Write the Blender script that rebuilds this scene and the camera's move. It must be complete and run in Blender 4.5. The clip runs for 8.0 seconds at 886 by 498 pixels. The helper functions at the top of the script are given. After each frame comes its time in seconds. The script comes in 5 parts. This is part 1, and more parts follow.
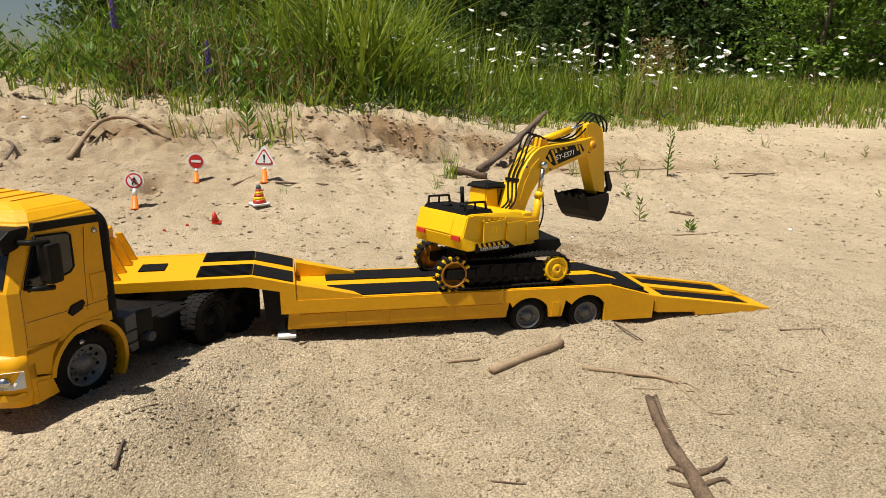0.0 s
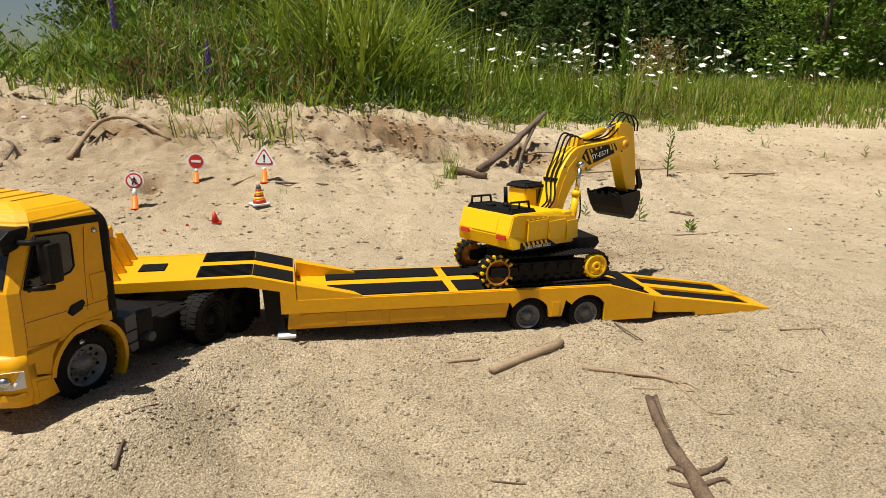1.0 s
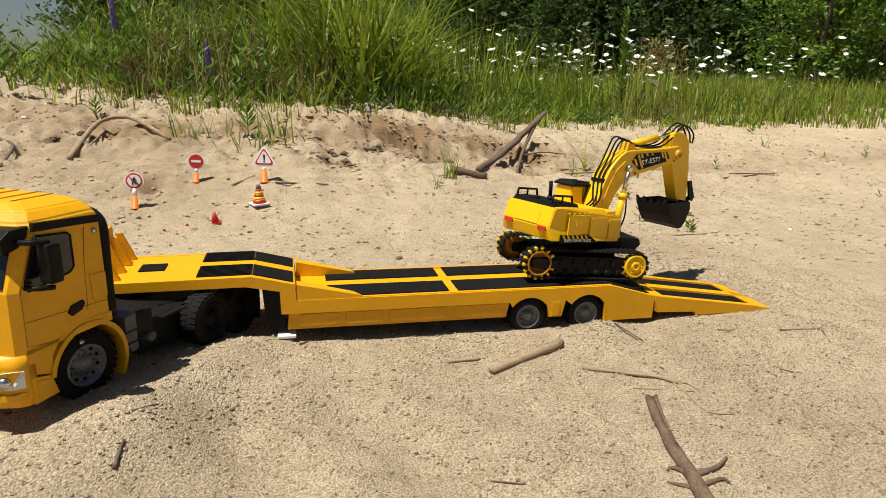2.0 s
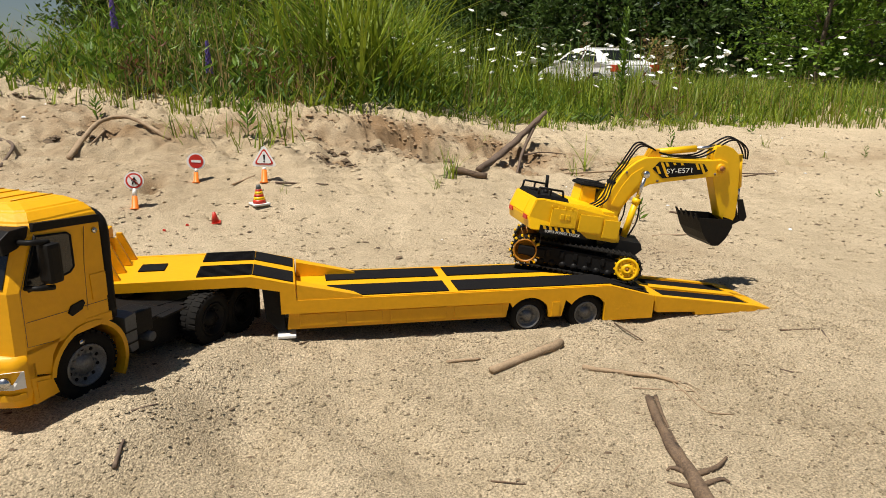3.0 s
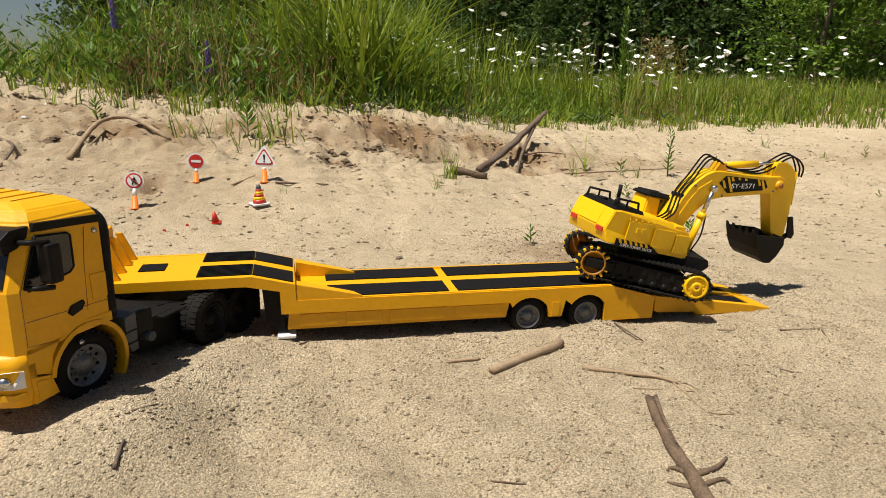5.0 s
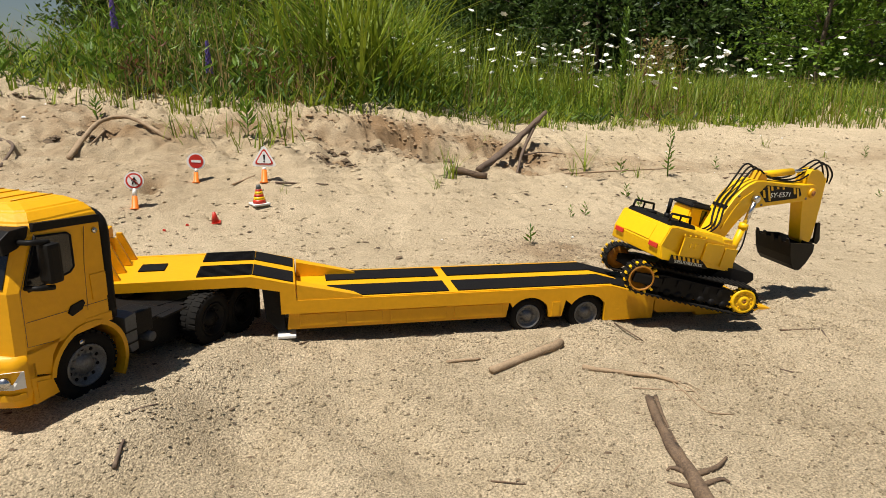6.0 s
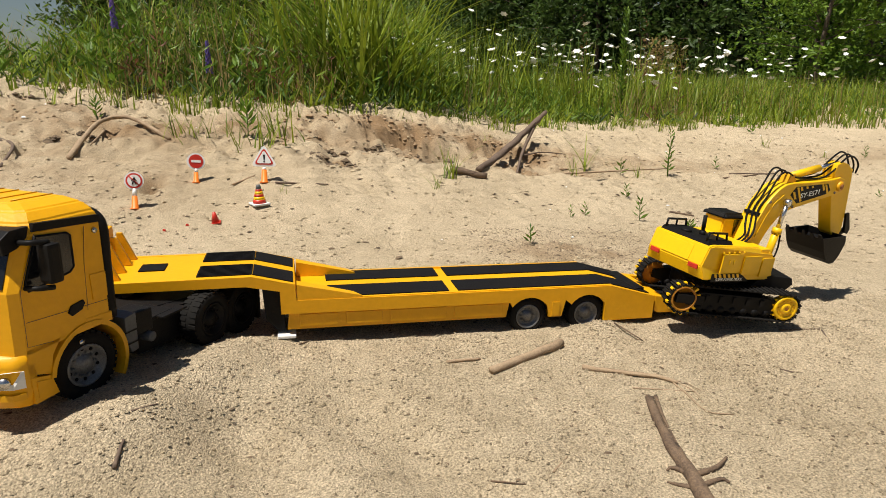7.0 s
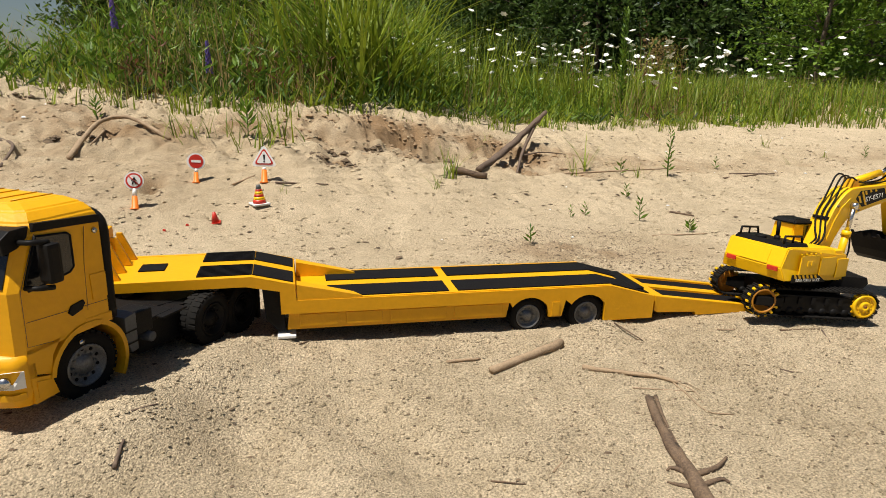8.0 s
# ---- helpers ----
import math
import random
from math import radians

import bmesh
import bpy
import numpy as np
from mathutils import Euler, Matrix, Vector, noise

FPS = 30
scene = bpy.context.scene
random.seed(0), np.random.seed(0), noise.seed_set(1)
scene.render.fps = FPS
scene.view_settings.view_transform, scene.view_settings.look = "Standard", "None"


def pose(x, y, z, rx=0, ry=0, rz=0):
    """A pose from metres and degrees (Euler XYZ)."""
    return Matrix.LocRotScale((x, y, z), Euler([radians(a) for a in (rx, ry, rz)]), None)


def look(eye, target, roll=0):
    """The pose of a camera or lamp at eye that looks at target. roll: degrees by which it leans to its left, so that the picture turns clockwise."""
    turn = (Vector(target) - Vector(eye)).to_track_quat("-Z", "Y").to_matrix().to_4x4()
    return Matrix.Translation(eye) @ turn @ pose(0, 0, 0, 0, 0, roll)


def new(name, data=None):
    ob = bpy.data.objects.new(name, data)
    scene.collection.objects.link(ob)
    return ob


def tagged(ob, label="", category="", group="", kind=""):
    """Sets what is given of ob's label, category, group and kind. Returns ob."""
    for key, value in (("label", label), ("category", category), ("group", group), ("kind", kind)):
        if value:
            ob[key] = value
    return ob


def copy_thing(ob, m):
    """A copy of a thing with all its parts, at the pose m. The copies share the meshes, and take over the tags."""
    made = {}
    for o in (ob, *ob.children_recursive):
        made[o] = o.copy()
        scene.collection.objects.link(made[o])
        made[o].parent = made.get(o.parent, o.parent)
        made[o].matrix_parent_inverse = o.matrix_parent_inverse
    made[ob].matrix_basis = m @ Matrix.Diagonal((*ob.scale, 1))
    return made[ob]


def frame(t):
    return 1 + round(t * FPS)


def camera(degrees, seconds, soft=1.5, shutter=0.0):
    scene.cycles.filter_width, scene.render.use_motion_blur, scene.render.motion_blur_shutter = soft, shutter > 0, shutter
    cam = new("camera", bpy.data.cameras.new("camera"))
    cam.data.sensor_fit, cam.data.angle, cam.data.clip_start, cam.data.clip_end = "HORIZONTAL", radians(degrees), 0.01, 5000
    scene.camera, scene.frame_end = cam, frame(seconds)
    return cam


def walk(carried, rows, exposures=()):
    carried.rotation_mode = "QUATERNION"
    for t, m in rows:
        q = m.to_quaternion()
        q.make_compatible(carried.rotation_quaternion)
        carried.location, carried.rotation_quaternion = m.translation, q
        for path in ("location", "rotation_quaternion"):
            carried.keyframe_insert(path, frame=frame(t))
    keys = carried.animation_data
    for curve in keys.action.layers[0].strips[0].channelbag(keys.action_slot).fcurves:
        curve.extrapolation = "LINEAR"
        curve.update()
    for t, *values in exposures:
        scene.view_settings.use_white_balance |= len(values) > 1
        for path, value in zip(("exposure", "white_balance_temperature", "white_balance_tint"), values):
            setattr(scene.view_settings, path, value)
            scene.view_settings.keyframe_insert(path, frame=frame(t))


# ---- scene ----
cam = camera(70.42, 8.0, soft=0.9)
# the trailer's own frame: x to its rear, y from the near side to the far side, z = 0 on the deck
TR = pose(0, 0, 0.07, 0, 1.977, 0)
EYE = TR @ pose(-0.1068, -0.8345, 0.3015, 74.757, -1.923, -13.403)
walk(cam, [(0.0, EYE), (8.0, EYE)])

# ---- light ----
SUN = Vector((-0.33, -0.12, 0.93)).normalized()
world = bpy.data.worlds.new("sky")
scene.world = world
world.use_nodes = True
wn = world.node_tree.nodes
sky = wn.new("ShaderNodeTexSky")
sky.sky_type = "NISHITA"
sky.sun_disc = False
sky.sun_elevation = math.asin(SUN.z)
sky.sun_rotation = math.atan2(SUN.x, SUN.y)
sky.air_density, sky.dust_density = 1.0, 0.6
wn["Background"].inputs["Strength"].default_value = 0.034
world.node_tree.links.new(sky.outputs[0], wn["Background"].inputs["Color"])
sun = new("sun", bpy.data.lights.new("sun", "SUN"))
sun.data.energy, sun.data.angle, sun.data.color = 5.0, radians(0.55), (1.0, 0.945, 0.85)
sun.matrix_world = look(SUN * 20, (0, 0, 0))
scene.view_settings.exposure = 0.40


# ---- materials ----
def mat(name, rgb, rough=0.5, metal=0.0, vary=0.12, size=40.0, bump=0.0, bump_size=400.0, rgb2=None, spec=0.5, coat=0.0, island=0.0, obj=0.0):
    """Two scales of variation between rgb and rgb2, rough patches and fine relief."""
    m = bpy.data.materials.new(name)
    m.use_nodes = True
    n, l = m.node_tree.nodes, m.node_tree.links
    b = n["Principled BSDF"]
    b.inputs["Metallic"].default_value = metal
    b.inputs["Specular IOR Level"].default_value = spec
    b.inputs["Coat Weight"].default_value = coat
    co = n.new("ShaderNodeTexCoord")
    big, fine = n.new("ShaderNodeTexNoise"), n.new("ShaderNodeTexNoise")
    for t, s in ((big, size), (fine, size * 9)):
        t.inputs["Scale"].default_value = s
        t.inputs["Detail"].default_value = 5
        l.new(co.outputs["Object"], t.inputs["Vector"])
    add = n.new("ShaderNodeMath")
    add.operation = "ADD"
    l.new(big.outputs[0], add.inputs[0])
    l.new(fine.outputs[0], add.inputs[1])
    ramp = n.new("ShaderNodeMapRange")
    ramp.inputs["From Min"].default_value, ramp.inputs["From Max"].default_value = 0.7, 1.3
    l.new(add.outputs[0], ramp.inputs["Value"])
    value = ramp.outputs[0]
    if island or obj:
        src = n.new("ShaderNodeNewGeometry").outputs["Random Per Island"] if island else n.new("ShaderNodeObjectInfo").outputs["Random"]
        mixr = n.new("ShaderNodeMix")
        mixr.inputs["Factor"].default_value = island or obj
        l.new(value, mixr.inputs["A"])
        l.new(src, mixr.inputs["B"])
        value = mixr.outputs["Result"]
    mix = n.new("ShaderNodeMix")
    mix.data_type = "RGBA"
    other = rgb2 or tuple(c * (1 - vary) for c in rgb)
    mix.inputs["A"].default_value, mix.inputs["B"].default_value = (*rgb, 1), (*other, 1)
    l.new(value, mix.inputs["Factor"])
    l.new(mix.outputs["Result"], b.inputs["Base Color"])
    rr = n.new("ShaderNodeMapRange")
    rr.inputs["To Min"].default_value, rr.inputs["To Max"].default_value = max(0.02, rough - 0.08), min(1, rough + 0.1)
    l.new(big.outputs[0], rr.inputs["Value"])
    l.new(rr.outputs[0], b.inputs["Roughness"])
    if bump:
        bt, bn = n.new("ShaderNodeTexNoise"), n.new("ShaderNodeBump")
        bt.inputs["Scale"].default_value, bt.inputs["Detail"].default_value = bump_size, 6
        bn.inputs["Strength"].default_value, bn.inputs["Distance"].default_value = 1.0, bump
        l.new(co.outputs["Object"], bt.inputs["Vector"])
        l.new(bt.outputs[0], bn.inputs["Height"])
        l.new(bn.outputs[0], b.inputs["Normal"])
    return m


YELLOW = mat("yellow_plastic", (0.76, 0.37, 0.003), 0.45, vary=0.10, size=14, bump=0.0003, bump_size=260, spec=0.35)
YELLOW_BRIGHT = mat("bright_yellow_plastic", (0.84, 0.49, 0.004), 0.4, vary=0.08, size=16, bump=0.0002, bump_size=260, spec=0.35)
BLACK = mat("black_plastic", (0.006, 0.006, 0.007), 0.5, vary=0.4, size=30, rgb2=(0.011, 0.010, 0.009), bump=0.0003, spec=0.12)
RUBBER = mat("rubber", (0.010, 0.010, 0.010), 0.8, rgb2=(0.016, 0.014, 0.012), size=60, bump=0.0004, spec=0.1)
PAD = mat("anti_slip_pad", (0.009, 0.009, 0.010), 0.8, rgb2=(0.013, 0.012, 0.012), size=25, bump=0.0005, bump_size=900, spec=0.04)
STEEL = mat("chrome", (0.62, 0.62, 0.63), 0.25, metal=1.0, vary=0.2)
GREY = mat("grey_plastic", (0.10, 0.105, 0.11), 0.5, vary=0.3, size=40, spec=0.3)
RIM = mat("grey_rim", (0.20, 0.20, 0.20), 0.45, metal=0.3, vary=0.5, size=70)
RED = mat("red_plastic", (0.55, 0.03, 0.015), 0.4, vary=0.2)
ORANGE = mat("orange_plastic", (0.85, 0.2, 0.015), 0.45, vary=0.15)
WHITE = mat("white_plastic", (0.78, 0.78, 0.76), 0.45, vary=0.1)
DARK_GLASS = mat("tinted_window", (0.012, 0.013, 0.015), 0.12, vary=0.2, spec=0.6)
RUST = mat("rusty_orange_wheel", (0.42, 0.15, 0.02), 0.55, rgb2=(0.25, 0.09, 0.03), size=60)
# yellow plastic darkened to the tone it has in shade, for the idlers
YELLOW_SHADED = mat("shaded_yellow_plastic", (0.46, 0.19, 0.006), 0.5, rgb2=(0.33, 0.13, 0.008), size=60)
WOOD = mat("dry_wood", (0.19, 0.125, 0.075), 0.85, rgb2=(0.07, 0.045, 0.03), size=50, bump=0.002, bump_size=160)
WOOD_LIGHT = mat("weathered_wood", (0.40, 0.29, 0.18), 0.85, rgb2=(0.22, 0.15, 0.09), size=60, bump=0.001, bump_size=300)
WOOD_DARK = mat("dark_wood", (0.085, 0.055, 0.04), 0.9, rgb2=(0.17, 0.12, 0.085), size=30, bump=0.003, bump_size=120)


def leaf_mat(name, a, b, size=3.0):
    """Blades and leaves: a mix of reflected and passing light, varied leaf by leaf."""
    m = mat(name, a, 0.5, rgb2=b, size=size, island=0.6, spec=0.3)
    n, l = m.node_tree.nodes, m.node_tree.links
    p, out = n["Principled BSDF"], n["Material Output"]
    tr, mx = n.new("ShaderNodeBsdfTranslucent"), n.new("ShaderNodeMixShader")
    mx.inputs[0].default_value = 0.35
    l.new(p.inputs["Base Color"].links[0].from_socket, tr.inputs["Color"])
    l.new(p.outputs[0], mx.inputs[1])
    l.new(tr.outputs[0], mx.inputs[2])
    l.new(mx.outputs[0], out.inputs["Surface"])
    return m


GRASS = leaf_mat("meadow_grass", (0.040, 0.085, 0.006), (0.35, 0.42, 0.034))
GRASS_DRY = leaf_mat("dry_grass", (0.40, 0.32, 0.12), (0.20, 0.13, 0.055))
LEAF = leaf_mat("broad_leaf", (0.035, 0.095, 0.009), (0.20, 0.31, 0.030))
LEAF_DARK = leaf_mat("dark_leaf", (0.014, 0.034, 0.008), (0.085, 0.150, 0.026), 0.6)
PETAL = mat("white_petal", (0.82, 0.82, 0.78), 0.6, vary=0.1)
PURPLE = mat("purple_petal", (0.16, 0.10, 0.42), 0.6, vary=0.3)


# ---- shape helpers ----
def box(bm, x0, x1, y0, y1, z0, z1, bevel=0.0):
    v = [bm.verts.new((x, y, z)) for x in (x0, x1) for y in (y0, y1) for z in (z0, z1)]
    f = [bm.faces.new([v[i] for i in q]) for q in ((0, 1, 3, 2), (4, 6, 7, 5), (0, 4, 5, 1), (2, 3, 7, 6), (0, 2, 6, 4), (1, 5, 7, 3))]
    if bevel:
        bmesh.ops.bevel(bm, geom=list({e for q in f for e in q.edges}), offset=bevel, segments=2, affect="EDGES", profile=0.6)
    return bm


def prism(bm, outline, y0, y1, bevel=0.0):
    """An outline in x, z drawn out from y0 to y1."""
    a = [bm.verts.new((x, y0, z)) for x, z in outline]
    b = [bm.verts.new((x, y1, z)) for x, z in outline]
    f = [bm.faces.new(a), bm.faces.new(b[::-1])]
    k = len(a)
    f += [bm.faces.new((a[i], b[i], b[(i + 1) % k], a[(i + 1) % k])) for i in range(k)]
    bmesh.ops.recalc_face_normals(bm, faces=f)
    if bevel:
        bmesh.ops.bevel(bm, geom=list({e for q in f for e in q.edges}), offset=bevel, segments=2, affect="EDGES", profile=0.6)
    return bm


def slab(bm, low, high):
    """A closed solid between two rings of as many corners."""
    a, b = [bm.verts.new(p) for p in low], [bm.verts.new(p) for p in high]
    k = len(a)
    f = [bm.faces.new(a), bm.faces.new(b[::-1])] + [bm.faces.new((a[i], b[i], b[(i + 1) % k], a[(i + 1) % k])) for i in range(k)]
    bmesh.ops.recalc_face_normals(bm, faces=f)
    return bm


def disc(bm, r, y0, y1, x=0.0, z=0.0, n=28, r2=None, bevel=0.0):
    """A drum across y."""
    r2 = r if r2 is None else r2
    ring = lambda q, y: [(x + q * math.cos(math.tau * i / n), y, z + q * math.sin(math.tau * i / n)) for i in range(n)]
    if bevel:
        k = 1 if y1 > y0 else -1
        rows = [ring(r - bevel, y0), ring(r, y0 + k * bevel), ring(r2, y1 - k * bevel), ring(r2 - bevel, y1)]
    else:
        rows = [ring(r, y0), ring(r2, y1)]
    return loft(bm, rows)


def loft(bm, rows, caps=True):
    vs = [[bm.verts.new(p) for p in row] for row in rows]
    k, f = len(rows[0]), []
    for a, b in zip(vs, vs[1:]):
        f += [bm.faces.new((a[i], b[i], b[(i + 1) % k], a[(i + 1) % k])) for i in range(k)]
    if caps:
        f += [bm.faces.new(vs[0]), bm.faces.new(vs[-1][::-1])]
    bmesh.ops.recalc_face_normals(bm, faces=f)
    for q in f:
        q.smooth = True
    return bm


def lathe(bm, profile, n=28):
    """A profile of (radius, y) turned about the y axis, closed upon itself."""
    vs = [[bm.verts.new((r * math.cos(math.tau * i / n), y, r * math.sin(math.tau * i / n))) for i in range(n)] for r, y in profile]
    f = []
    for a, b in zip(vs, vs[1:] + vs[:1]):
        f += [bm.faces.new((a[i], b[i], b[(i + 1) % n], a[(i + 1) % n])) for i in range(n)]
    bmesh.ops.recalc_face_normals(bm, faces=f)
    for q in f:
        q.smooth = True
    return bm


def tube(bm, pts, r, n=8, r1=None, rough=0.0, rng=None):
    """A round bar along points, tapering to r1, with knobbly rings when rough."""
    pts = [Vector(p) for p in pts]
    rows, side = [], None
    for i, p in enumerate(pts):
        d = (pts[min(i + 1, len(pts) - 1)] - pts[max(i - 1, 0)]).normalized()
        if side is None:
            side = d.cross(Vector((0.13, 0.21, 1)) if abs(d.z) < 0.9 else Vector((1, 0.1, 0))).normalized()
        side = (side - d * side.dot(d)).normalized()
        up = d.cross(side)
        q = r if r1 is None else r + (r1 - r) * i / (len(pts) - 1)
        rows.append([p + (side * math.cos(math.tau * j / n) + up * math.sin(math.tau * j / n)) * q * (1 + (rng.uniform(-rough, rough) if rng else 0)) for j in range(n)])
    return loft(bm, rows)


def curve(pts, steps=6):
    """A smooth line through points."""
    p = [Vector(q) for q in pts]
    p = [p[0] * 2 - p[1], *p, p[-1] * 2 - p[-2]]
    out = []
    for a, b, c, d in zip(p, p[1:], p[2:], p[3:]):
        for i in range(steps):
            t = i / steps
            out.append(0.5 * (2 * b + (c - a) * t + (2 * a - 5 * b + 4 * c - d) * t * t + (3 * b - a - 3 * c + d) * t ** 3))
    return out + [p[-2]]


def mesh_of(name, bm, material):
    me = bpy.data.meshes.new(name)
    bm.to_mesh(me)
    bm.free()
    me.materials.append(material)
    return me


def part(name, bm, material, parent, label="", m=None):
    ob = new(name, bm if isinstance(bm, bpy.types.Mesh) else mesh_of(name, bm, material))
    ob.parent = parent
    if m is not None:
        ob.matrix_basis = m
    return tagged(ob, label)


def thing(name, label, category, m=None, group=""):
    ob = new(name)
    ob.empty_display_size = 0.02
    if m is not None:
        ob.matrix_basis = m
    return tagged(ob, label, category, group)


def solid(name, bm, material, label, category, m=None, group="", kind=""):
    ob = new(name, mesh_of(name, bm, material))
    if m is not None:
        ob.matrix_basis = m
    return tagged(ob, label, category, group, kind)


def words(name, text, size, material, parent, m, label="", width=None):
    """Raised lettering in the x, y plane of m."""
    cu = bpy.data.curves.new(name, "FONT")
    cu.body, cu.size, cu.extrude, cu.align_x, cu.align_y = text, size, 0.0002, "CENTER", "CENTER"
    ob = bpy.data.objects.new(name, cu)
    me = bpy.data.meshes.new_from_object(ob)
    bpy.data.objects.remove(ob)
    if width:
        xs = [v.co.x for v in me.vertices]
        k = width / (max(xs) - min(xs))
        for v in me.vertices:
            v.co.x *= k
    me.materials.append(material)
    ob = new(name, me)
    ob.parent = parent
    ob.matrix_basis = m
    return tagged(ob, label)


B = bmesh.new


# ---- ground ----
def ease(a, b, x):
    t = min(1.0, max(0.0, (x - a) / (b - a)))
    return t * t * (3 - 2 * t)


def hump(x, y, cx, cy, rx, ry, turn=0.0):
    c, s = math.cos(turn), math.sin(turn)
    u, v = ((x - cx) * c + (y - cy) * s) / rx, (-(x - cx) * s + (y - cy) * c) / ry
    return math.exp(-u * u - v * v)


# the one at (-0.455, 0.90) stands in for the walk sign's cast shadow
HOLLOWS = ((0.05, 1.25, 0.06, 0.022, 0.065), (0.03, 1.10, 0.035, 0.02, 0.045), (0.41, 1.40, 0.05, 0.022, 0.065), (0.18, 1.34, 0.12, 0.02, 0.035),
           (-1.03, 1.68, 0.05, 0.03, 0.05), (-0.455, 0.90, 0.028, 0.035, 0.04), (-0.77, 1.30, 0.04, 0.02, 0.03), (0.76, 1.25, 0.16, 0.06, 0.03))


def scarp(x, y):
    """Depth of the cut where the bank has broken away below the grass."""
    u = 1.42 + 0.06 * math.sin(x * 3.1) + 0.05 * noise.noise((x * 6.0, 2.0, 0.5)) + 0.025 * noise.noise((x * 21.0, 7.0, 0.5)) - y
    here = max(hump(x, 0, 0.35, 0, 0.50, 1), 0.8 * hump(x, 0, -1.25, 0, 0.40, 1))
    return 0.055 * here * ease(0.0, 0.03, u) * (1 - ease(0.05, 0.40, u))


def soil(x, y):
    """How much brown shows in the sand: earth along the cut, earth and painted shade in its hollows, damp drifts, a
    darker left bank.
    """
    u = 1.42 + 0.06 * math.sin(x * 3.1) - y
    band = math.exp(-((u + 0.04) / 0.16) ** 2) * (0.45 + 0.55 * hump(x, 0, 0.35, 0, 0.60, 1))
    # brown tint that also paints the shade inside the hollows
    for cx, cy, rx, ry, d in HOLLOWS:
        if abs(x - cx) < 4 * rx and abs(y - cy) < 4 * ry:
            band = max(band, hump(x, y, cx, cy, 1.4 * rx, 1.8 * ry))
    damp = 0.8 * hump(x, y, 0.52, 0.42, 0.24, 0.10) + 0.5 * hump(x, y, 0.80, 1.22, 0.18, 0.07)
    # a broad darker tone over the left bank
    damp += 0.42 * hump(x, y, -0.85, 1.15, 0.75, 0.45)
    n = noise.noise((x * 7.0, y * 9.0, 3.3)) + 0.6 * noise.noise((x * 23.0, y * 23.0, 6.1))
    return max(0.0, min(1.0, (band + damp) * (0.75 + 0.9 * n)))


def land(x, y):
    """The lie of the land without its fine relief."""
    k = min(1.6, max(-1.5, x))
    z = 0.003 - 0.033 * k * (1 - ease(0.6, 3.0, y))
    right = ease(-0.3, 1.5, x - 0.15 * y)
    far = ease(0.28, 1.9 + 1.7 * right, y)
    z += (0.235 - 0.095 * right) * far
    z += 0.13 * hump(x, y, -1.5, 2.1, 0.8, 0.5)
    z += 0.036 * hump(x, y, -0.33, -0.17, 0.20, 0.11, 1.01)
    z += 0.013 * hump(x, y, 0.72, 0.06, 0.20, 0.22)
    # hollows washed into the bank, and one for the walk sign's shadow
    for cx, cy, rx, ry, d in HOLLOWS:
        if abs(x - cx) < 3 * rx and abs(y - cy) < 3 * ry:
            z -= d * hump(x, y, cx, cy, rx, ry)
    # sand heaped beside the truck and against the trailer's wheels
    z += 0.022 * hump(x, y, -0.215, -0.120, 0.14, 0.045, 1.01)
    z += 0.014 * hump(x, y, 0.345, -0.022, 0.045, 0.014) + 0.006 * hump(x, y, 0.44, -0.03, 0.10, 0.02)
    z += 0.020 * hump(x, y, -0.262, -0.225, 0.075, 0.05, 1.01)
    z -= scarp(x, y)
    z -= (z + 0.36) * max(ease(5.0, 11.0, y), ease(4.0, 6.9, x), ease(5.0, 9.0, -x))
    return z


def grass_edge(x):
    return 1.72 + 0.55 * ease(0.3, 1.5, x) + 0.10 * noise.noise((x * 1.7, 3.0, 0)) + 0.05 * noise.noise((x * 5.0, 9.0, 0))


def relief(x, y):
    """Footprints, furrows, clods and grains of the sand, in metres."""
    near = 1 - ease(0.6, 2.5, y)
    bank = ease(0.5, 1.1, y) * (1 - ease(-0.2, 1.2, x - 0.4 * y))
    z = 0.010 * noise.noise((x * 3.1, y * 3.1, 1.7)) * (0.35 + ease(0.2, 1.2, y))
    z += 0.0085 * noise.noise((x * 13, y * 11, 5.1)) * (0.5 + 0.9 * ease(0.5, 1.4, y))
    c = noise.noise((x * 5.0 + 40, y * 5.0, 2.0))
    z += 0.0032 * noise.noise((x * 45, y * 45, 8.0)) * (0.45 + max(0.0, c) * 1.3)
    z += 0.0016 * noise.noise((x * 120, y * 120, 3.0)) * near * (0.7 + max(0.0, c))
    crumb = ease(0.9, 1.3, y) * (1 - ease(1.7, 2.0, y))
    z += bank * (0.030 * noise.noise((x * 4.2, y * 5.5, 11.0)) + 0.022 * abs(noise.noise((x * 11, y * 14, 4.0))))
    z += (0.35 + bank) * crumb * (0.020 * noise.noise((x * 24, y * 27, 9.0)) - 0.016 * max(0.0, noise.noise((x * 15, y * 19, 2.2)) - 0.18))
    # old footprints pressed into the near sand
    for cx, cy, rx, ry, d in ((-0.16, -0.24, 0.05, 0.10, 0.022), (0.00, -0.27, 0.045, 0.10, 0.020), (0.06, -0.37, 0.05, 0.04, 0.016), (-0.06, -0.16, 0.06, 0.05, 0.008)):
        if abs(x - cx) < 0.25 and abs(y - cy) < 0.3:
            z -= d * hump(x, y, cx, cy, rx, ry, 0.5)
    # small scuffs and pits all over
    z -= 0.010 * max(0.0, noise.noise((x * 17, y * 21, 14.0)) - 0.33) * (0.6 + ease(0.3, 1.0, y))
    return z


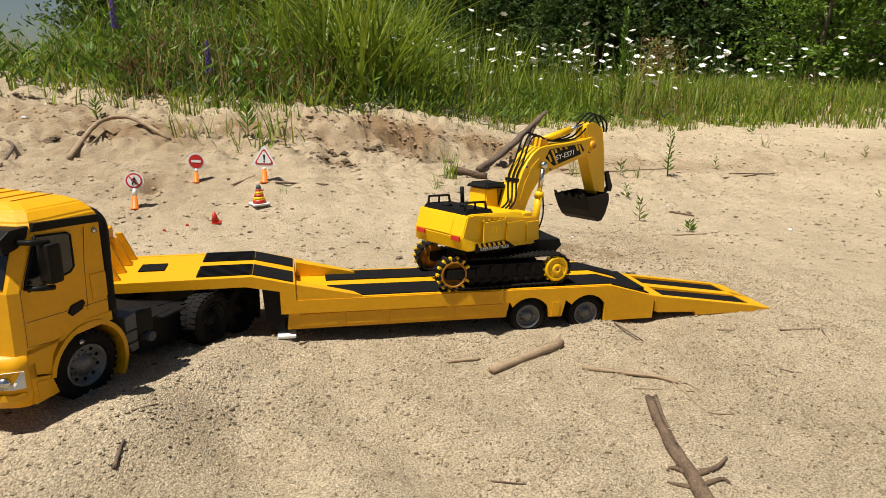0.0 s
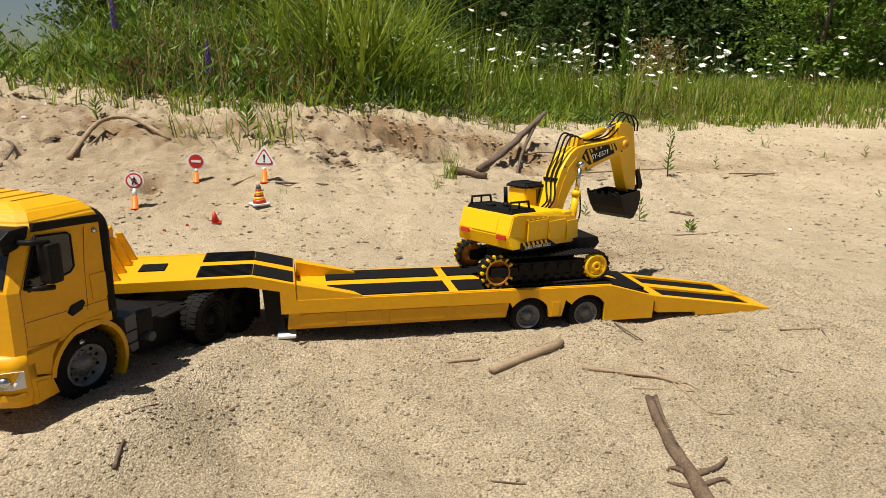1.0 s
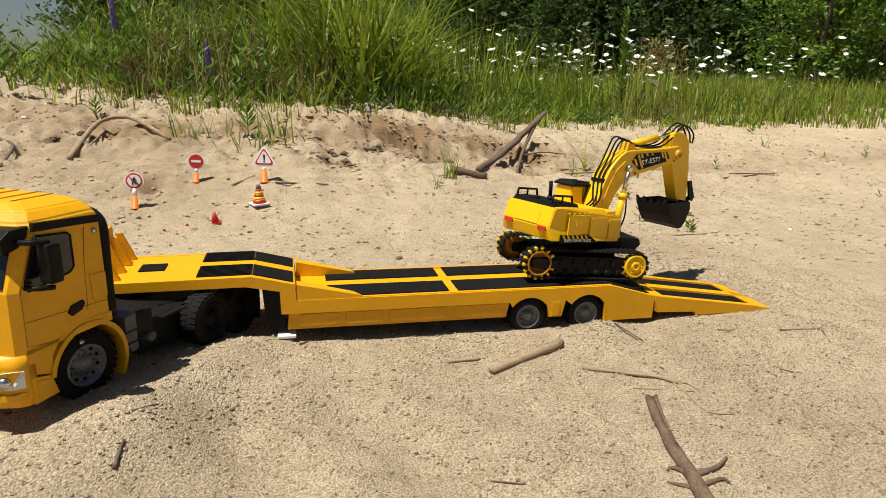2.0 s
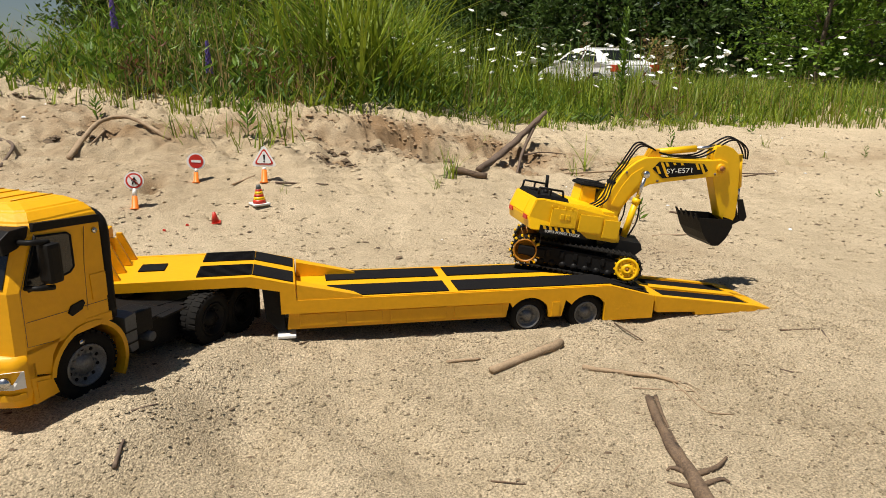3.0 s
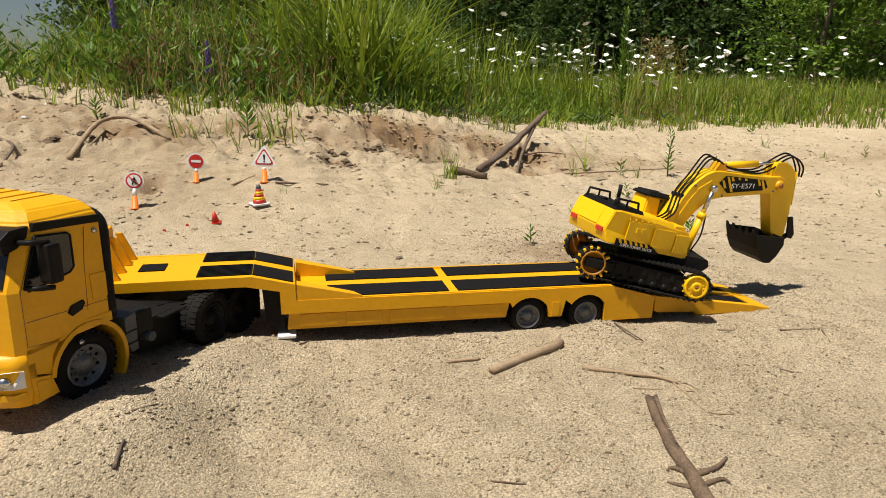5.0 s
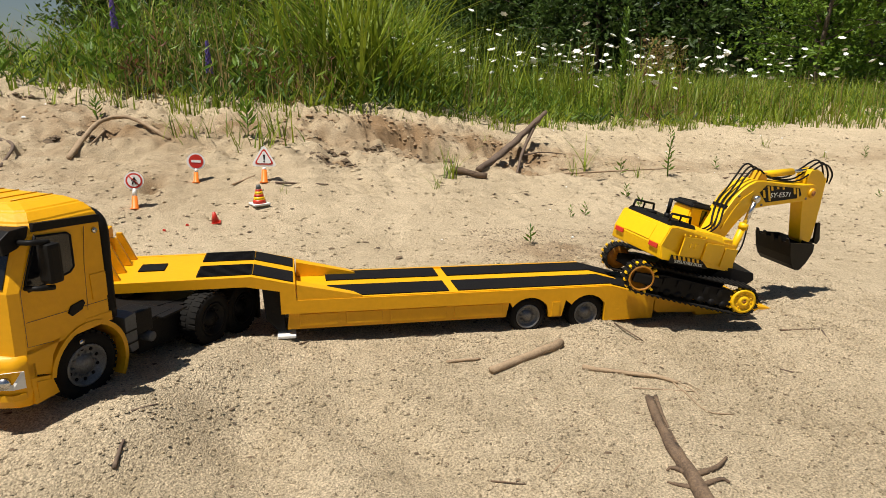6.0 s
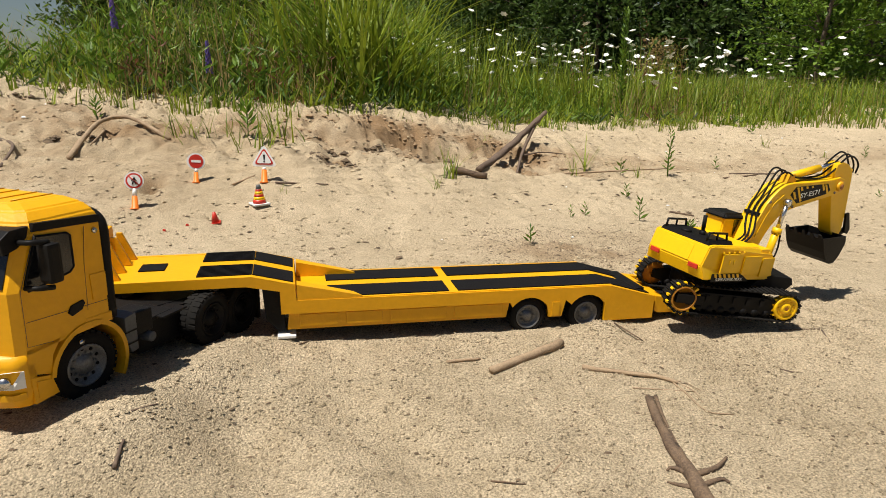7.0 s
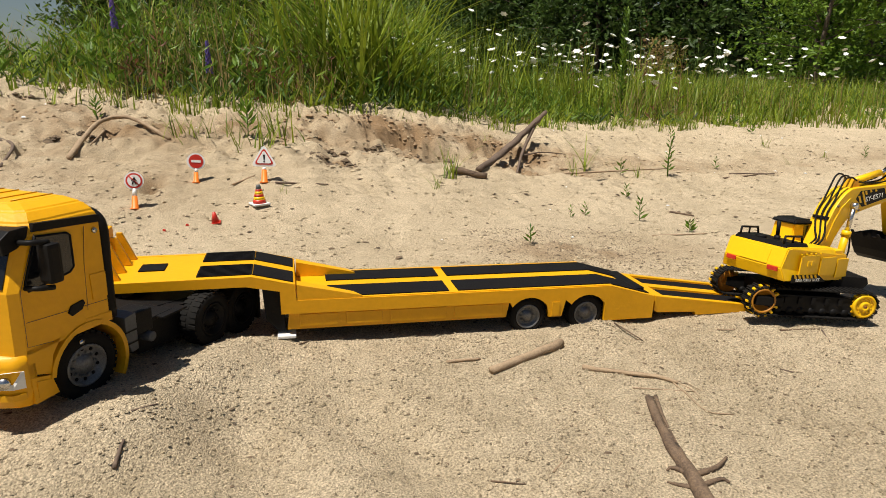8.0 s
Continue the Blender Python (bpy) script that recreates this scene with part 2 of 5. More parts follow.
def steps(a, b, fine, low, high, grow):
    """Coordinates, fine from a to b and ever wider out to low and high."""
    mid = list(np.arange(a, b, fine))
    up, d, v = [], fine, b
    while v < high:
        up.append(v)
        d *= grow
        v += d
    down, d, v = [], fine, a
    while v > low:
        d *= grow
        v -= d
        down.append(v)
    return np.array(down[::-1] + mid + up + [high])


def sand_material():
    m = mat("sand", (0.59, 0.478, 0.328), 0.95, rgb2=(0.44, 0.350, 0.230), size=3.0, spec=0.12)
    n, l = m.node_tree.nodes, m.node_tree.links
    p = n["Principled BSDF"]
    co = n["Texture Coordinate"]
    # dark grains and crumbs of humus, thicker in drifts
    grain, drift, dots = n.new("ShaderNodeTexNoise"), n.new("ShaderNodeTexNoise"), n.new("ShaderNodeTexVoronoi")
    grain.inputs["Scale"].default_value, grain.inputs["Detail"].default_value = 420, 4
    drift.inputs["Scale"].default_value, drift.inputs["Detail"].default_value = 4.5, 6
    dots.inputs["Scale"].default_value = 130
    for t in (grain, drift, dots):
        l.new(co.outputs["Object"], t.inputs["Vector"])
    spot = n.new("ShaderNodeMapRange")
    spot.inputs["From Min"].default_value, spot.inputs["From Max"].default_value = 0.30, 0.12
    l.new(dots.outputs["Distance"], spot.inputs["Value"])
    thick = n.new("ShaderNodeMapRange")
    thick.inputs["From Min"].default_value, thick.inputs["From Max"].default_value = 0.48, 0.72
    l.new(drift.outputs[0], thick.inputs["Value"])
    both = n.new("ShaderNodeMath")
    both.operation = "MULTIPLY"
    l.new(spot.outputs[0], both.inputs[0])
    l.new(thick.outputs[0], both.inputs[1])
    gr = n.new("ShaderNodeMapRange")
    gr.inputs["From Min"].default_value, gr.inputs["From Max"].default_value = 0.3, 0.7
    gr.inputs["To Min"].default_value, gr.inputs["To Max"].default_value = 0.56, 1.52
    l.new(grain.outputs[0], gr.inputs["Value"])
    dark, mul = n.new("ShaderNodeMix"), n.new("ShaderNodeVectorMath")
    dark.data_type = "RGBA"
    dark.inputs["B"].default_value = (0.16, 0.115, 0.07, 1)
    base = p.inputs["Base Color"].links[0].from_socket
    # brown of bare earth, and of the shade painted into the hollows
    earth, brown = n.new("ShaderNodeAttribute"), n.new("ShaderNodeMix")
    earth.attribute_name = "soil"
    brown.data_type = "RGBA"
    brown.inputs["B"].default_value = (0.27, 0.175, 0.095, 1)
    l.new(earth.outputs["Fac"], brown.inputs["Factor"])
    l.new(base, brown.inputs["A"])
    l.new(brown.outputs["Result"], dark.inputs["A"])
    l.new(both.outputs[0], dark.inputs["Factor"])
    mul.operation = "SCALE"
    l.new(dark.outputs["Result"], mul.inputs[0])
    l.new(gr.outputs[0], mul.inputs["Scale"])
    l.new(mul.outputs[0], p.inputs["Base Color"])
    h1, h2, sm, bn = n.new("ShaderNodeTexNoise"), n.new("ShaderNodeTexVoronoi"), n.new("ShaderNodeMath"), n.new("ShaderNodeBump")
    h1.inputs["Scale"].default_value, h1.inputs["Detail"].default_value = 260, 7
    h1.inputs["Roughness"].default_value = 0.72
    h2.inputs["Scale"].default_value = 520
    l.new(co.outputs["Object"], h1.inputs["Vector"])
    l.new(co.outputs["Object"], h2.inputs["Vector"])
    sm.operation = "SUBTRACT"
    l.new(h1.outputs[0], sm.inputs[0])
    half = n.new("ShaderNodeMath")
    half.operation = "MULTIPLY"
    half.inputs[1].default_value = 0.34
    l.new(h2.outputs[0], half.inputs[0])
    l.new(half.outputs[0], sm.inputs[1])
    bn.inputs["Strength"].default_value, bn.inputs["Distance"].default_value = 1.0, 0.0058
    l.new(sm.outputs[0], bn.inputs["Height"])
    l.new(bn.outputs[0], p.inputs["Normal"])
    return m


SAND = sand_material()


def make_ground():
    xs = steps(-1.0, 1.5, 0.0070, -220, 220, 1.045)
    ys = steps(-0.55, 0.9, 0.0070, -220, 220, 1.017)
    co = [(x, y, land(x, y) + (relief(x, y) if abs(x) < 9 and -3 < y < 9 else 0)) for y in ys for x in xs]
    w, h = len(xs), len(ys)
    i = np.arange(w * h).reshape(h, w)
    quads = np.stack([i[:-1, :-1], i[:-1, 1:], i[1:, 1:], i[1:, :-1]], -1).reshape(-1, 4)
    me = bpy.data.meshes.new("ground")
    me.from_pydata(co, [], quads.tolist())
    me.shade_smooth()
    me.materials.append(SAND)
    earth = me.attributes.new("soil", "FLOAT", "POINT")
    earth.data.foreach_set("value", [soil(p[0], p[1]) if abs(p[0]) < 4 and -1 < p[1] < 4 else 0.0 for p in co])
    return tagged(new("ground", me), "pale yellow sandy ground with a low eroded bank", "ground", kind="structure")


make_ground()


# ---- trailer ----
W = 0.13


def strip(bm, x0, z0, x1, z1, y0, y1, lift=0.0012):
    """A pad lying on a sloping face from (x0, z0) to (x1, z1)."""
    d = Vector((x1 - x0, 0, z1 - z0)).normalized()
    up = Vector((-d.z, 0, d.x)) * lift
    a, b = Vector((x0, 0, z0)), Vector((x1, 0, z1))
    ring = lambda o: [(a.x + o.x, y0, a.z + o.z), (b.x + o.x, y0, b.z + o.z), (b.x + o.x, y1, b.z + o.z), (a.x + o.x, y1, a.z + o.z)]
    slab(bm, ring(up * -0.6), ring(up))
    return bm


def make_wheel(name, r, width, rim_r, parent, m, rim_material, holes=0, sunk=0.006):
    """A tyre with tread blocks and, on it, a rim with hub and bolts. The outer side is at y = 0."""
    tyre = part(name, lathe(B(), [(rim_r, 0.002), (rim_r + (r - rim_r) * 0.35, -0.0005), (r * 0.93, 0.0012), (r * 0.985, width * 0.18), (r * 0.985, width * 0.82), (r * 0.93, width - 0.001), (rim_r, width - 0.002)], 36), RUBBER, parent, "black rubber tyre with a block tread", m)
    bm = B()
    for k in range(30):
        a = math.tau * k / 30
        c = Matrix.Rotation(a, 4, "Y")
        for y0, y1, o in ((0.0015, width * 0.42, 0), (width * 0.58, width - 0.0015, 0.06)):
            t = B()
            box(t, r * 0.95, r * 1.005, y0, y1, -r * 0.06, r * 0.06)
            t.transform(c @ Matrix.Rotation(o, 4, "Y"))
            tm = bpy.data.meshes.new("t")
            t.to_mesh(tm)
            bm.from_mesh(tm)
            bpy.data.meshes.remove(tm)
            t.free()
    part("tread", bm, RUBBER, tyre)
    bm = lathe(B(), [(rim_r * 1.03, 0.0004), (rim_r * 0.93, 0.0002), (rim_r * 0.86, sunk), (rim_r * 0.45, sunk + 0.001), (rim_r * 0.40, sunk - 0.004), (rim_r * 0.10, sunk - 0.005), (0.0001, sunk - 0.005), (0.0001, width * 0.7), (rim_r * 1.03, width * 0.7)], 32)
    part("rim", bm, rim_material, tyre, "grey plastic rim")
    bm = B()
    for k in range(10):
        a = math.tau * k / 10
        disc(bm, rim_r * 0.06, sunk - 0.0015, sunk + 0.001, rim_r * 0.58 * math.cos(a), rim_r * 0.58 * math.sin(a), 8)
    part("wheel_nuts", bm, rim_material, tyre)
    if holes:
        bm = B()
        for k in range(holes):
            a = math.tau * (k + 0.5) / holes
            disc(bm, rim_r * 0.085, sunk - 0.0006, sunk + 0.002, rim_r * 0.76 * math.cos(a), rim_r * 0.76 * math.sin(a), 10)
        part("hand_holes", bm, BLACK, tyre)
    return tyre


def make_trailer():
    t = thing("lowbed_trailer", "yellow plastic toy low-bed trailer with black anti-slip strips", "toy trailer", TR)
    # side frames with the goose-neck and the wheel arches
    def arch(cx, r, z):
        return [(cx + r * math.sin(a), -0.047 + r * math.cos(a)) for a in np.linspace(-0.95, 0.95, 9)]
    side = [(-0.362, 0.0335), (-0.162, 0.0365), (-0.106, 0.0235), (-0.104, 0.0), (0.372, 0.0), (0.448, -0.0205), (0.448, -0.057), (0.364, -0.057), (0.362, -0.0205)]
    side += arch(0.334, 0.034, 0)[::-1] + [(0.2965, -0.0195), (0.291, -0.0455), (0.270, -0.0455), (0.2645, -0.0195)]
    side += arch(0.2385, 0.034, 0)[::-1] + [(0.2075, -0.0195), (-0.125, -0.019), (-0.126, 0.014), (-0.150, 0.0185), (-0.170, 0.0225), (-0.362, 0.0205)]
    for y0, y1 in ((0.0, 0.006), (W - 0.006, W)):
        part("side_frame", prism(B(), side, y0, y1), YELLOW, t)
    # decks between the side frames
    part("deck", box(B(), -0.104, 0.372, 0.006, W - 0.006, -0.012, -0.0006), YELLOW, t)
    part("rear_slope", prism(B(), [(0.372, -0.0006), (0.448, -0.0211), (0.448, -0.032), (0.372, -0.012)], 0.006, W - 0.006), YELLOW, t)
    neck = prism(B(), [(-0.362, 0.033), (-0.162, 0.036), (-0.106, 0.0225), (-0.104, -0.0006), (-0.118, -0.0006), (-0.12, 0.012), (-0.165, 0.024), (-0.362, 0.022)], 0.006, W - 0.006)
    part("gooseneck", neck, YELLOW, t)
    part("underframe", box(B(), -0.10, 0.44, 0.020, W - 0.020, -0.040, -0.0125), BLACK, t, "black plastic underframe")
    # lower side panels, set back a little, with their ribs
    for y0, y1, s in ((0.0035, 0.0075, -1), (W - 0.0075, W - 0.0035, 1)):
        sk = part("side_skirt", prism(B(), [(-0.115, -0.0192), (0.2065, -0.0197), (0.2025, -0.0432), (-0.117, -0.0432)], y0, y1), YELLOW, t)
        y = 0.0022 if s < 0 else W - 0.0035
        for x0, x1 in ((-0.100, -0.048), (-0.036, 0.015), (0.027, 0.110), (0.122, 0.196)):
            part("skirt_panel", box(B(), x0, x1, y, y + 0.0013, -0.0385, -0.0212, 0.0006), YELLOW, sk)
        if s < 0:
            part("skirt_panel", box(B(), 0.274, 0.287, -0.0012, 0.0, -0.0435, -0.0215, 0.0005), YELLOW, sk)
    # gussets from the goose-neck down on to the deck
    for y0, y1 in ((0.0008, 0.020), (W - 0.020, W - 0.0008)):
        part("gusset", slab(B(), [(-0.1035, y0, 0.0225), (-0.1035, y1, 0.0225), (-0.1035, y1, 0.0), (-0.1035, y0, 0.0)], [(-0.0140, y0, 0.0035), (-0.0250, y1, 0.0035), (-0.0250, y1, 0.0), (-0.0140, y0, 0.0)]), YELLOW, t)
    # anti-slip strips
    for y0, y1 in ((0.011, 0.058), (0.083, 0.1265)):
        for a in ((-0.06, 0, 0.1145, 0), (0.1285, 0, 0.372, 0), (0.3725, -0.0002, 0.444, -0.0195)):
            part("anti_slip_strip", strip(B(), *a, y0, y1), PAD, t)
        pad = part("anti_slip_strip", strip(B(), -0.233, 0.0355, -0.1625, 0.0364, y0, y1), PAD, t, "black ribbed anti-slip strip")
        for i in range(9):
            y = y0 + (y1 - y0) * (i + 0.5) / 9
            part("rib", strip(B(), -0.231, 0.0365, -0.1645, 0.0374, y - 0.0009, y + 0.0009), PAD, pad)
        part("anti_slip_strip", strip(B(), -0.1615, 0.0362, -0.1085, 0.0233, y0, y1), PAD, t)
    part("anti_slip_strip", strip(B(), -0.312, 0.0342, -0.279, 0.0348, 0.049, 0.081), PAD, t)
    for y, rise in ((0.128, 0.0015), (0.004, 0.0015)):
        part("edge_rim", box(B(), -0.02, 0.372, y - 0.002, y + 0.002, -0.001, rise, 0.0005), YELLOW, t)
    # bulkhead at the front end
    for y in (0.016, 0.05, 0.085, 0.114):
        part("bulkhead_rib", prism(B(), [(-0.350, 0.034), (-0.326, 0.034), (-0.343, 0.074), (-0.350, 0.074)], y - 0.003, y + 0.003, 0.0006), YELLOW, t)
    part("bulkhead", box(B(), -0.362, -0.351, 0.006, W - 0.006, 0.033, 0.062, 0.001), YELLOW, t)
    part("bulkhead_post", box(B(), -0.360, -0.350, 0.080, 0.098, 0.062, 0.088, 0.001), YELLOW, t)
    # ramp at the rear
    a, b = Vector((0.452, 0, -0.0225)), Vector((0.672, 0, -0.0555))
    for y0, y1 in ((0.003, 0.013), (0.056, 0.074), (W - 0.013, W - 0.003)):
        rb = part("ramp_beam", prism(B(), [(0.452, -0.0215), (0.640, -0.0475), (0.674, -0.0545), (0.672, -0.0585), (0.530, -0.0585), (0.528, -0.053), (0.458, -0.050), (0.452, -0.045)], y0, y1, 0.0008), YELLOW, t, "yellow loading ramp beam folded down to the sand")
    for y0, y1 in ((0.013, 0.056), (0.074, W - 0.013)):
        part("ramp_plate", slab(B(), [(0.452, y0, -0.030), (0.660, y0, -0.0562), (0.660, y1, -0.0562), (0.452, y1, -0.030)], [(0.452, y0, -0.0265), (0.660, y0, -0.0535), (0.660, y1, -0.0535), (0.452, y1, -0.0265)]), YELLOW, t)
        part("anti_slip_strip", strip(B(), 0.475, -0.0295, 0.640, -0.0510, y0 + 0.002, y1 - 0.002), PAD, t)
    part("ramp_crossbar", prism(B(), [(0.448, -0.0205), (0.470, -0.024), (0.470, -0.031), (0.448, -0.031)], 0.004, W - 0.004, 0.0006), YELLOW, t)
    part("ramp_tip", prism(B(), [(0.640, -0.0475), (0.674, -0.0545), (0.674, -0.0585), (0.640, -0.0585)], 0.0135, W - 0.0135, 0.0006), YELLOW, t)
    # legs, landing foot and axles
    for y0, y1 in ((0.012, 0.026), (W - 0.026, W - 0.012)):
        leg = part("landing_leg", prism(B(), [(-0.150, 0.016), (-0.122, 0.014), (-0.120, -0.048), (-0.130, -0.048), (-0.146, -0.03)], y0, y1, 0.001), BLACK, t, "black landing leg")
        part("landing_foot", box(B(), -0.131, -0.106, y0 - 0.013, y1 - 0.004, -0.055, -0.051, 0.0008), WHITE, leg, "pale metal landing foot")
    for x in (0.2385, 0.334):
        part("axle", disc(B(), 0.006, 0.02, W - 0.02, x, -0.0455, 12), BLACK, t)
        make_wheel("trailer_tyre", 0.0288, 0.021, 0.0185, t, pose(x, 0.004, -0.0450), RIM)
        make_wheel("trailer_tyre", 0.0288, 0.021, 0.0185, t, pose(x, W - 0.004, -0.0450, 0, 0, 180), RIM)
    return t


make_trailer()


# ---- excavator ----
def make_excavator():
    """Frame: x ahead, y to its left, origin on the slewing axis at the height of the wheel centres."""
    ex = thing("excavator", "yellow plastic toy excavator on black tracks with raised arm", "toy excavator")
    R0, L = 0.0205, 0.0826
    part("undercarriage", box(B(), -0.060, 0.060, -0.038, 0.038, -0.006, 0.018, 0.003), BLACK, ex, "black plastic undercarriage")
    part("front_guard", prism(B(), [(0.030, 0.014), (0.052, 0.040), (0.100, 0.040), (0.104, 0.030), (0.090, 0.014)], -0.036, 0.036, 0.001), BLACK, ex, "black front guard plate")
    part("slew_ring", lathe(B(), [(0.032, 0.0), (0.034, 0.004), (0.034, 0.016), (0.030, 0.02), (0.001, 0.02), (0.001, 0.0)], 32), BLACK, ex, m=pose(0, 0, 0.016, 90))
    turning = []
    for s in (-1, 1):
        y_out, y_in = s * 0.0675, s * 0.042
        a, b = min(y_out, y_in), max(y_out, y_in)
        fr = part("track_frame", prism(B(), [(-0.085, 0.007), (-0.05, 0.012), (0.05, 0.012), (0.085, 0.007), (0.085, -0.007), (0.05, -0.015), (-0.05, -0.015), (-0.085, -0.007)], a + 0.005, b - 0.002, 0.001), BLACK, ex, "black track frame")
        for i in range(7):
            x = -0.055 + i * 0.0183
            part("road_roller", disc(B(), 0.006, a + 0.0045, b - 0.004, x, -0.0135, 14), BLACK, fr)
        for i in range(5):
            x = -0.045 + i * 0.022
            part("frame_lug", box(B(), x - 0.003, x + 0.003, y_out - s * 0.004 - 0.0015, y_out - s * 0.004 + 0.0015, -0.002, 0.009, 0.0006), BLACK, fr)
        spr = part("drive_sprocket", lathe(B(), [(0.019, 0.003), (0.019, 0.001), (0.0150, 0.0), (0.0145, 0.002), (0.0085, 0.002), (0.0075, -0.001), (0.003, -0.001), (0.003, 0.002), (0.0005, 0.002), (0.0005, 0.012), (0.019, 0.012)], 30), YELLOW_BRIGHT, ex, "yellow drive sprocket", pose(L, y_out, 0, 0, 0, 0 if s < 0 else 180))
        bm = B()
        for k in range(12):
            an = math.tau * k / 12
            disc(bm, 0.0012, 0.0012, 0.003, 0.0117 * math.cos(an), 0.0117 * math.sin(an), 7)
        part("hub_bolt_ring", bm, YELLOW_BRIGHT, spr)
        bm = B()
        for k in range(14):
            an = math.tau * k / 14
            t2 = prism(B(), [(0.018, -0.002), (0.0215, -0.001), (0.0215, 0.001), (0.018, 0.002)], 0.004, 0.010)
            t2.transform(Matrix.Rotation(an, 4, "Y"))
            tm = bpy.data.meshes.new("t")
            t2.to_mesh(tm)
            bm.from_mesh(tm)
            bpy.data.meshes.remove(tm)
            t2.free()
        part("sprocket_teeth", bm, YELLOW_BRIGHT, spr)
        part("hub_centre", disc(B(), 0.003, -0.0008, 0.002, 0, 0, 12), RUST, spr)
        idl = part("idler_wheel", lathe(B(), [(0.0195, 0.002), (0.0195, 0.0005), (0.0170, 0.0005), (0.0165, 0.008), (0.0005, 0.008), (0.0005, 0.018), (0.0195, 0.018)], 30), YELLOW_SHADED, ex, "yellow plastic idler wheel with shade in its colour", pose(-L, y_out, 0, 0, 0, 0 if s < 0 else 180))
        tooth = mesh_of("idler_tooth", box(B(), 0.0185, 0.0262, 0.0015, 0.0085, -0.0019, 0.0019, 0.0006), YELLOW_BRIGHT)
        for k in range(14):
            part("idler_tooth", tooth, None, idl, m=Matrix.Rotation(math.tau * k / 14, 4, "Y"))
        turning += [(spr, s), (idl, s)]
        part("idler_bracket", box(B(), -0.094, -0.050, a + (0.001 if s < 0 else 0.0135), b - (0.0135 if s < 0 else 0.001), -0.0075, 0.0075, 0.002), BLACK, ex)
        # a band of linked shoes
        band = part("track_band", B(), RUBBER, ex, "black rubber track")
        sh = B()
        box(sh, -0.0040, 0.0040, -0.0125, 0.0125, 0.0, 0.0022, 0.0004)
        box(sh, -0.0012, 0.0012, -0.0125, 0.0125, 0.0022, 0.0040)
        box(sh, -0.0022, 0.0022, -0.004, 0.004, -0.002, 0.0)
        shoe = mesh_of("track_shoe", sh, RUBBER)
        shoes = [part("track_shoe", shoe, None, band) for i in range(52)]
        ex_tracks.append((shoes, (y_out + y_in) / 2, R0, L))
    # upper body
    prof = [(-0.1100, 0.0890), (-0.1190, 0.0600), (-0.1130, 0.0405), (0.0540, 0.0332), (0.0405, 0.0765), (0.0100, 0.0785), (0.0080, 0.0860), (-0.0985, 0.0905)]
    body = B()
    wide = lambda x, z: 0.0535 - max(0, z - 0.075) * 0.35 - max(0, -0.112 - x) * 0.9
    slab(body, [(x, -wide(x, z), z) for x, z in prof], [(x, wide(x, z), z) for x, z in prof])
    bmesh.ops.bevel(body, geom=body.edges[:], offset=0.0015, segments=2, affect="EDGES")
    up = part("upper_body", body, YELLOW_BRIGHT, ex, "bright yellow engine housing with a striped black decal")
    part("counterweight_panel", prism(B(), [(-0.1193, 0.062), (-0.1122, 0.084), (-0.1100, 0.084), (-0.1170, 0.062)], -0.024, 0.022), YELLOW_BRIGHT, up)
    for y in (-0.0345, 0.0345):
        part("tail_light", box(B(), -0.1204, -0.1140, y - 0.0080, y + 0.0080, 0.0540, 0.0605, 0.0006), RED, up, "red tail light")
    for s in (-1, 1):
        P = lambda x0, x1, z0, z1, d=0.0012: box(B(), x0, x1, min(s * 0.0528, s * (0.0535 + d)), max(s * 0.0528, s * (0.0535 + d)), z0, z1, 0.0004)
        part("side_door", P(-0.082, -0.036, 0.050, 0.079), YELLOW_BRIGHT, up)
        part("side_panel", P(-0.030, 0.012, 0.046, 0.074), YELLOW_BRIGHT, up)
        part("side_panel", P(0.016, 0.046, 0.040, 0.070), YELLOW_BRIGHT, up)
        for x in (-0.0625, -0.0525):
            part("door_vent", P(x - 0.0035, x + 0.0035, 0.0625, 0.0705, 0.0022), YELLOW_BRIGHT, up)
        for i in range(5):
            part("rivet", P(-0.084 + i * 0.012, -0.0825 + i * 0.012, 0.0805, 0.0825, 0.002), YELLOW_BRIGHT, up)
        y = s * 0.0541
        deco = slab(B(), [(-0.098, s * 0.0533, 0.0500), (-0.030, s * 0.0533, 0.0475), (-0.006, s * 0.0533, 0.0340), (-0.098, s * 0.0533, 0.0375)], [(-0.098, y, 0.0500), (-0.030, y, 0.0475), (-0.006, y, 0.0340), (-0.098, y, 0.0375)])
        dec = part("side_decal", deco, BLACK, up, "black decal with yellow hazard stripes and white lettering")
    for x0 in np.arange(-0.094, -0.034, 0.0105):
        zt = 0.0500 - (x0 + 0.098) * 0.0368
        part("hazard_stripe", slab(B(), [(x0, -0.0542, zt - 0.0002), (x0 + 0.005, -0.0542, zt - 0.0004), (x0 + 0.0085, -0.0542, zt - 0.006), (x0 + 0.0035, -0.0542, zt - 0.006)], [(x0, -0.0546, zt - 0.0002), (x0 + 0.005, -0.0546, zt - 0.0004), (x0 + 0.0085, -0.0546, zt - 0.006), (x0 + 0.0035, -0.0546, zt - 0.006)]), YELLOW_BRIGHT, up)
    words("decal_lettering", "SUPER POWER TRUCK", 0.0062, WHITE, up, pose(-0.056, -0.0543, 0.0396, 90, 2.3, 0), "white lettering", 0.064)
    # engine deck with rails, cap and exhaust
    part("engine_deck", slab(B(), [(-0.107, -0.043, 0.0890), (-0.049, -0.043, 0.0870), (-0.049, 0.043, 0.0870), (-0.107, 0.043, 0.0890)], [(-0.104, -0.040, 0.0960), (-0.052, -0.040, 0.0940), (-0.052, 0.040, 0.0940), (-0.104, 0.040, 0.0960)]), BLACK, up, "black engine deck")
    for y in (-0.036, 0.036):
        bm = B()
